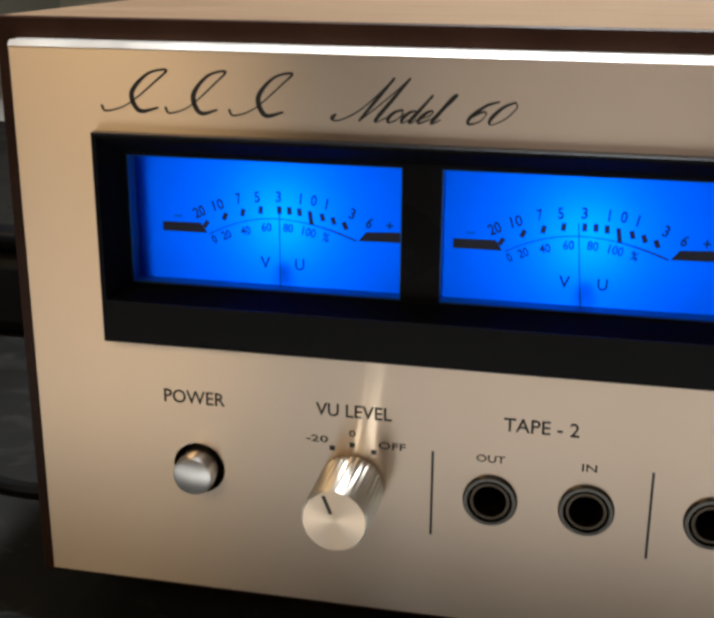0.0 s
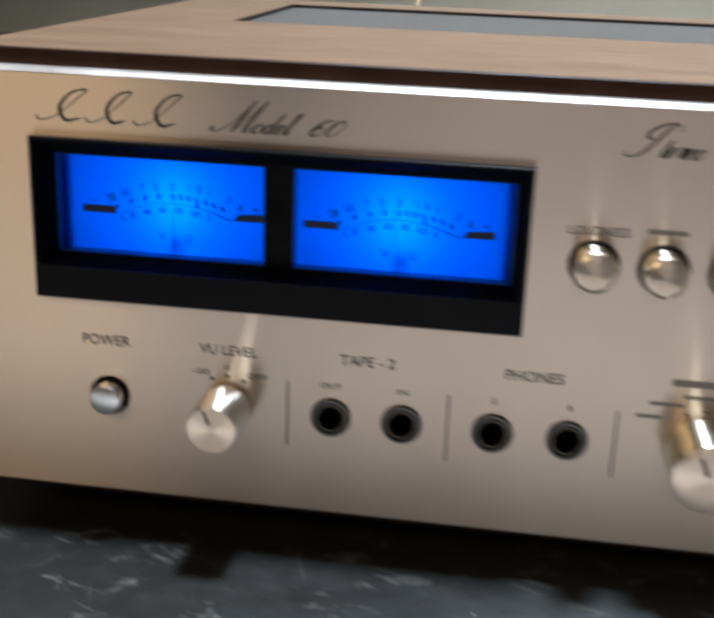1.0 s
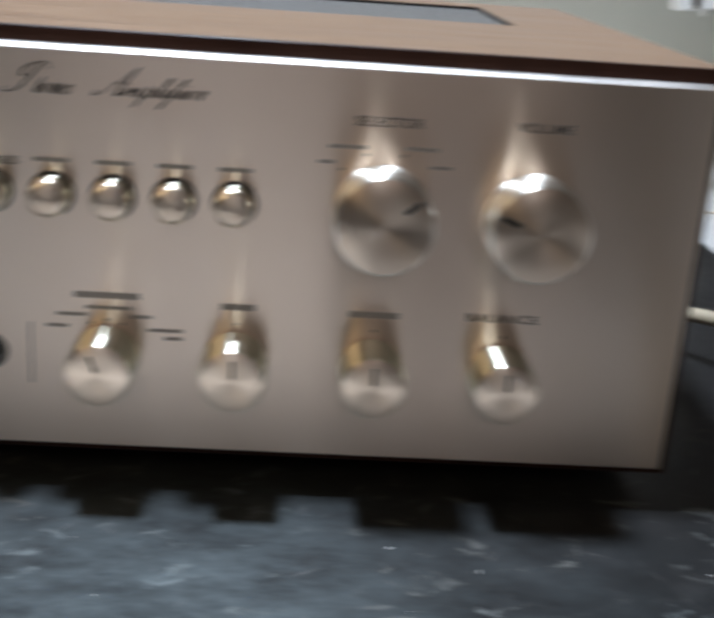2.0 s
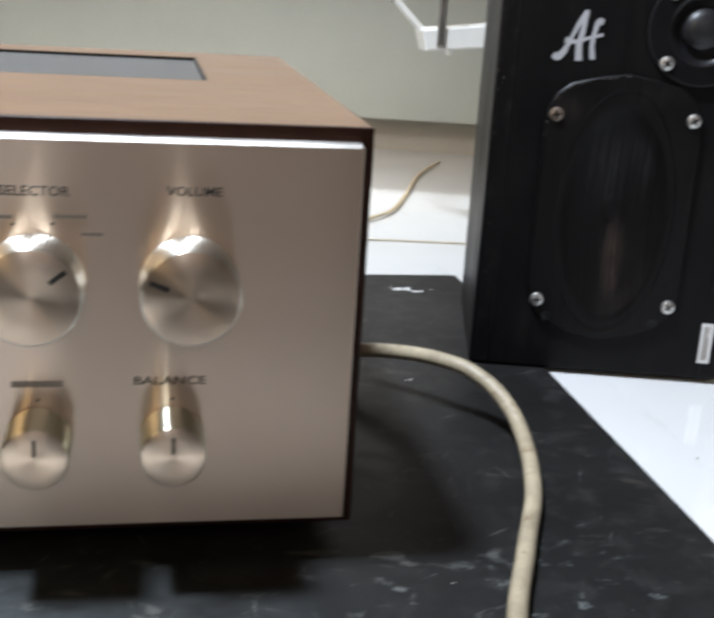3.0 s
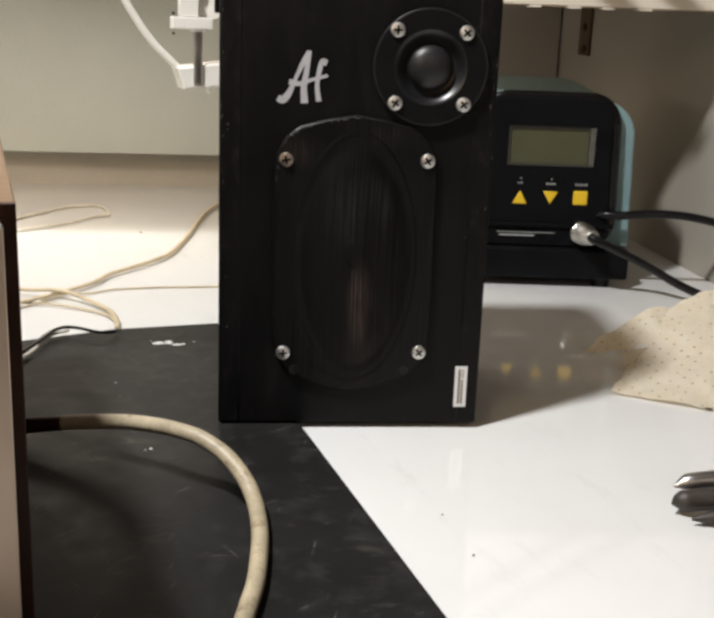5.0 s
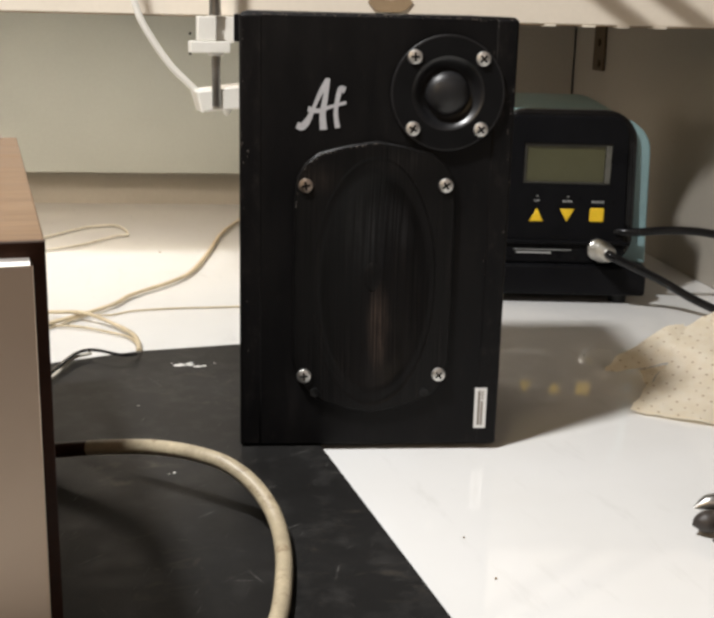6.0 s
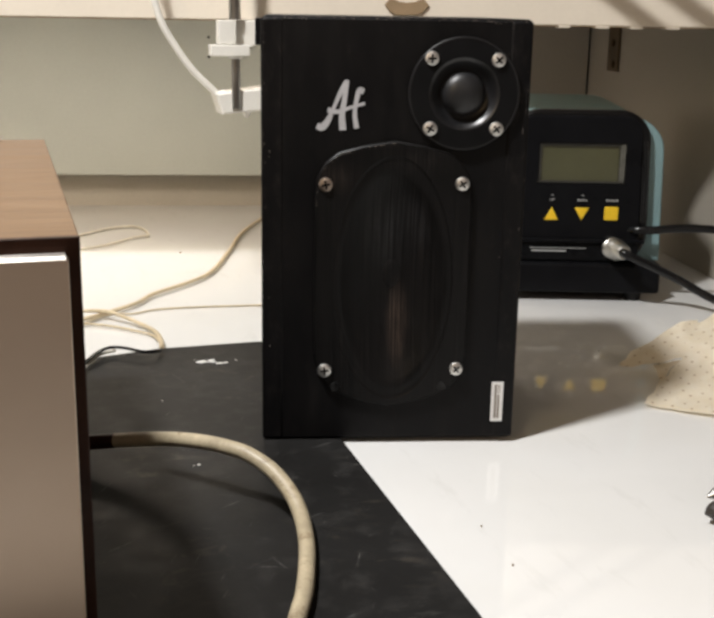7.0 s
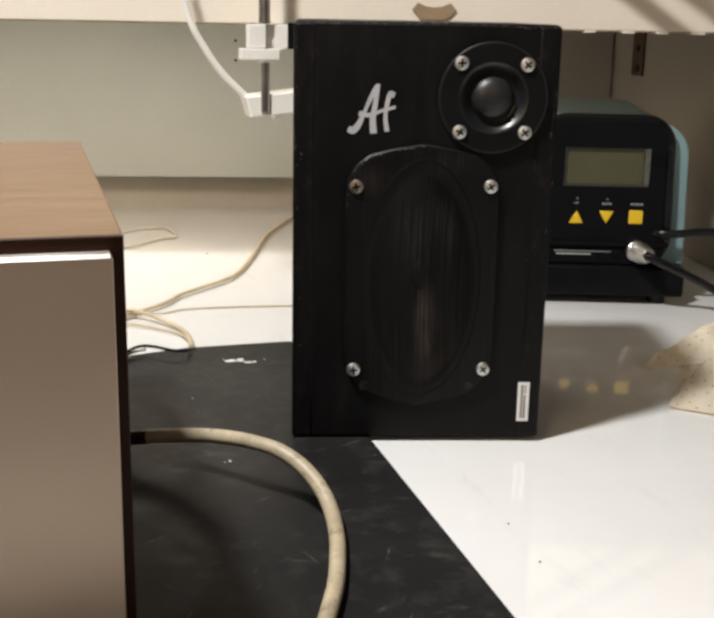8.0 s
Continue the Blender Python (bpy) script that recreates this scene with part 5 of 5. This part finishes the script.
w4 = part("wire_tail", tube([(0.4880, 0.3740, 0.003), (0.4840, 0.3640, 0.005), (0.4749, 0.3618, 0.006), (0.4645, 0.3727, 0.006), (0.4561, 0.3768, 0.006), (0.4485, 0.3715, 0.006), (0.4419, 0.3600, 0.006), (0.4339, 0.3446, 0.005), (0.4200, 0.3250, 0.003)], 0.0011, 8), CABLEB)
tagged(w4, "short dark wire tail beside the looped wire", "wire")
w8 = part("wire_tail", tube([(0.4580, 0.3775, 0.0035), (0.4471, 0.3705, 0.0035), (0.4404, 0.3575, 0.0035), (0.4329, 0.3392, 0.003), (0.4200, 0.3180, 0.002)], 0.0011, 8), PALEWIRE)
tagged(w8, "short pale wire tail lying beside the dark one", "wire")
w5 = part("bent_wire", tube([(0.4300, 0.7600, 0.000), (0.4572, 0.7893, 0.000), (0.4910, 0.8235, 0.000), (0.5103, 0.8322, 0.000), (0.5240, 0.8294, 0.000), (0.5299, 0.8080, 0.000), (0.5300, 0.7800, 0.000), (0.5245, 0.7760, 0.000), (0.5130, 0.7706, 0.000), (0.4840, 0.7407, 0.000), (0.4533, 0.7238, 0.000), (0.4300, 0.7100, 0.000)], 0.0013, 8), PALEWIRE)
tagged(w5, "white wire bent back on itself at the back of the bench", "wire")
w6 = part("floor_cable", tube([(-0.3000, 0.0500, 0.0025), (-0.1200, 0.0900, 0.0025), (-0.0490, 0.0640, 0.0025), (-0.0060, 0.0700, 0.0025)], 0.0024, 8), CABLEB)
w6.name = "black_cable"
tagged(w6, "thin black cable lying on the mat beside the amplifier", "cable")

def sheet(bm, layer, low, high, nx, ny, seed, sag, pitch=0.0085):
    """A soft sheet between two smooth lines, with small folds."""
    a, b = curve_points(low, 12), curve_points(high, 12)
    at = lambda line, w: line[min(int(w * (len(line) - 1)), len(line) - 1)]
    rows, uvs = [], {}
    for i in range(nx + 1):
        row = []
        for j in range(ny + 1):
            u, w = i / nx, j / ny
            p = at(a, w).lerp(at(b, w), u)
            p = p + Vector((0, 0, sag * math.sin(math.pi * u) * w + 0.0055 * w * noise.noise(Vector((p.x * 30, p.y * 30, seed))) + 0.0020 * noise.noise(Vector((p.x * 80, p.y * 80, seed)))))
            p.x += 0.0016 * noise.noise(Vector((p.x * 110, p.y * 110, seed + 5)))
            p.y += 0.0016 * noise.noise(Vector((p.x * 110, p.y * 110, seed + 9)))
            p.z = max(p.z, -0.0008)
            v = bm.verts.new(p)
            uvs[v] = (p.x / pitch + 0.35 * p.z / pitch, (p.y + p.z) / pitch)
            row.append(v)
        rows.append(row)
    for r0, r1 in zip(rows, rows[1:]):
        for j in range(ny):
            f = bm.faces.new((r0[j], r1[j], r1[j + 1], r0[j + 1]))
            for lp in f.loops:
                lp[layer].uv = uvs[lp.vert]


bm = bmesh.new()
layer = bm.loops.layers.uv.new("UVMap")
sheet(bm, layer, [(0.7514, 0.2040, -0.0008), (0.7748, 0.2251, 0.004), (0.7883, 0.2352, 0.009), (0.8047, 0.2451, 0.016), (0.8180, 0.2750, 0.0250)], [(0.8700, 0.0900, -0.0008), (0.8900, 0.1350, 0.014), (0.9080, 0.1700, 0.022), (0.9300, 0.2150, 0.030), (0.9600, 0.2800, 0.034)], 40, 34, 0.3, 0.007)
bmesh.ops.solidify(bm, geom=bm.faces[:], thickness=0.0014)
cloth = part("cleaning_cloth", bm, CLOTH)
tagged(cloth, "cream cleaning cloth with pricked dots, crumpled on the bench", "cloth")
bm = bmesh.new()
layer = bm.loops.layers.uv.new("UVMap")
sheet(bm, layer, [(0.8150, 0.2400, 0.0180), (0.8050, 0.2400, 0.0148), (0.7890, 0.2470, 0.0095), (0.7775, 0.2545, 0.0050), (0.7700, 0.2630, 0.0040)], [(0.8330, 0.2760, 0.0270), (0.8185, 0.2760, 0.0252), (0.7999, 0.2743, 0.0180), (0.7860, 0.2728, 0.0110), (0.7705, 0.2642, 0.0045)], 16, 18, 1.3, 0.002)
bmesh.ops.solidify(bm, geom=bm.faces[:], thickness=0.0014)
part("turned_corner", bm, CLOTH, cloth, "pointed corner standing off the bench")
bm = bmesh.new()
layer = bm.loops.layers.uv.new("UVMap")
sheet(bm, layer, [(0.7790, 0.2290, 0.003), (0.7883, 0.2352, 0.007), (0.8047, 0.2451, 0.014)], [(0.7850, 0.2495, 0.0070), (0.7890, 0.2470, 0.0085), (0.8050, 0.2400, 0.0145)], 10, 14, 1.9, -0.003)
bmesh.ops.solidify(bm, geom=bm.faces[:], thickness=0.0010)
part("inner_fold", bm, CLOTH, cloth)
bm = bmesh.new()
layer = bm.loops.layers.uv.new("UVMap")
sheet(bm, layer, [(0.7680, 0.2880, -0.0015), (0.7730, 0.2970, 0.004), (0.7780, 0.3060, 0.000)], [(0.7880, 0.2840, 0.000), (0.7910, 0.2930, 0.006), (0.7930, 0.3060, 0.002)], 14, 14, 2.1, 0.003)
scrap = part("plastic_scrap", bm, FILM)
tagged(scrap, "small crinkled scrap of clear plastic film", "plastic film")

tool = thing("pliers", pose(0.700, 0.052, 0), "dark-gripped small pliers lying at the bench edge", "pliers")
part("handle", tube([(-0.0065, 0.0035, 0.0030), (-0.002, 0.0030, 0.0040), (0.010, 0.0, 0.0050), (0.04, -0.010, 0.0060), (0.09, -0.024, 0.0060)], lambda t: 0.0005 + 0.0046 * min(1, t * 3.5), 14, 6), GRIP, tool, "dull dark brown grip")
part("handle", tube([(-0.004, -0.0085, 0.0008), (0.004, -0.0105, 0.0015), (0.02, -0.0150, 0.0025), (0.05, -0.026, 0.0030), (0.09, -0.040, 0.0030)], lambda t: 0.0005 + 0.0030 * min(1, t * 3), 12, 6), GRIP, tool, "dull dark brown grip")
part("spring", tube([(-0.001, 0.0110, 0.0075), (0.008, 0.0100, 0.0095), (0.03, 0.004, 0.0115), (0.08, -0.008, 0.0115)], lambda t: 0.0006 + 0.0034 * min(1, t * 3.5), 12, 6), STEEL, tool, "grey metal spring arm")

# dried paint and crumbs on mat and bench
bm = bmesh.new()
rnd = random.Random(4)
for x, y, s, k in ((0.514, 0.350, 0.0075, 9), (0.523, 0.344, 0.005, 7), (0.532, 0.348, 0.003, 2), (0.479, 0.1786, 0.0028, 2), (0.4766, 0.2804, 0.0012, 1), (0.507, 0.3532, 0.0015, 1), (0.345, -0.045, 0.002, 2), (0.395, -0.075, 0.0018, 2), (0.45, -0.02, 0.0018, 2)):
    for _ in range(k):
        px, py, r = x + rnd.uniform(-s, s) * 0.7, y + rnd.uniform(-s, s) * 0.35, s * rnd.uniform(0.12, 0.36)
        lathe([(r, 0.0001), (r * 0.7, 0.0004), (0, 0.0005)], 9, Matrix.Translation((px, py, 0)) @ Matrix.Diagonal((1, rnd.uniform(0.4, 0.8), 1, 1)), bm)
for _ in range(12):
    px, py, r = rnd.uniform(0.06, 0.46), rnd.uniform(-0.080, -0.022), rnd.choice((0.0002, 0.0003, 0.0004))
    lathe([(r, 0.0001), (r * 0.7, 0.0003), (0, 0.0004)], 7, Matrix.Translation((px, py, 0)) @ Matrix.Rotation(rnd.uniform(0, 3.1), 4, "Z") @ Matrix.Diagonal((rnd.uniform(1, 3), rnd.uniform(0.4, 0.9), 1, 1)), bm)
flecks = part("paint_flecks", bm, PAINTF)
tagged(flecks, "white specks of dried paint on the black mat", "paint flecks", "", "stuff")
bm = bmesh.new()
for x, y, r in ((0.591, 0.0424, 0.0006), (0.593, 0.0803, 0.0004), (0.55, 0.70, 0.0012)):
    lathe([(r, -0.0021), (r * 0.8, -0.0014), (0, -0.0012)], 8, Matrix.Translation((x, y, 0)) @ Matrix.Diagonal((1, 0.7, 1, 1)), bm)
crumbs = part("crumbs", bm, CARD)
tagged(crumbs, "tiny brown crumbs on the white bench", "crumbs", "", "stuff")

case = thing("black_case", pose(-0.100, 0.200, 0), "black plastic case standing on the mat beside the amplifier", "case")
part("body", box(-0.240, 0.0, 0.0, 0.160, 0.0, 0.040, 0.008, 3), DULLBLACK, case)
part("lid", box(-0.242, 0.002, -0.002, 0.162, 0.0405, 0.052, 0.005, 3), BLACK, case)
part("latch", box(-0.130, -0.100, -0.006, -0.0021, 0.028, 0.050, 0.0015), STEEL, case)
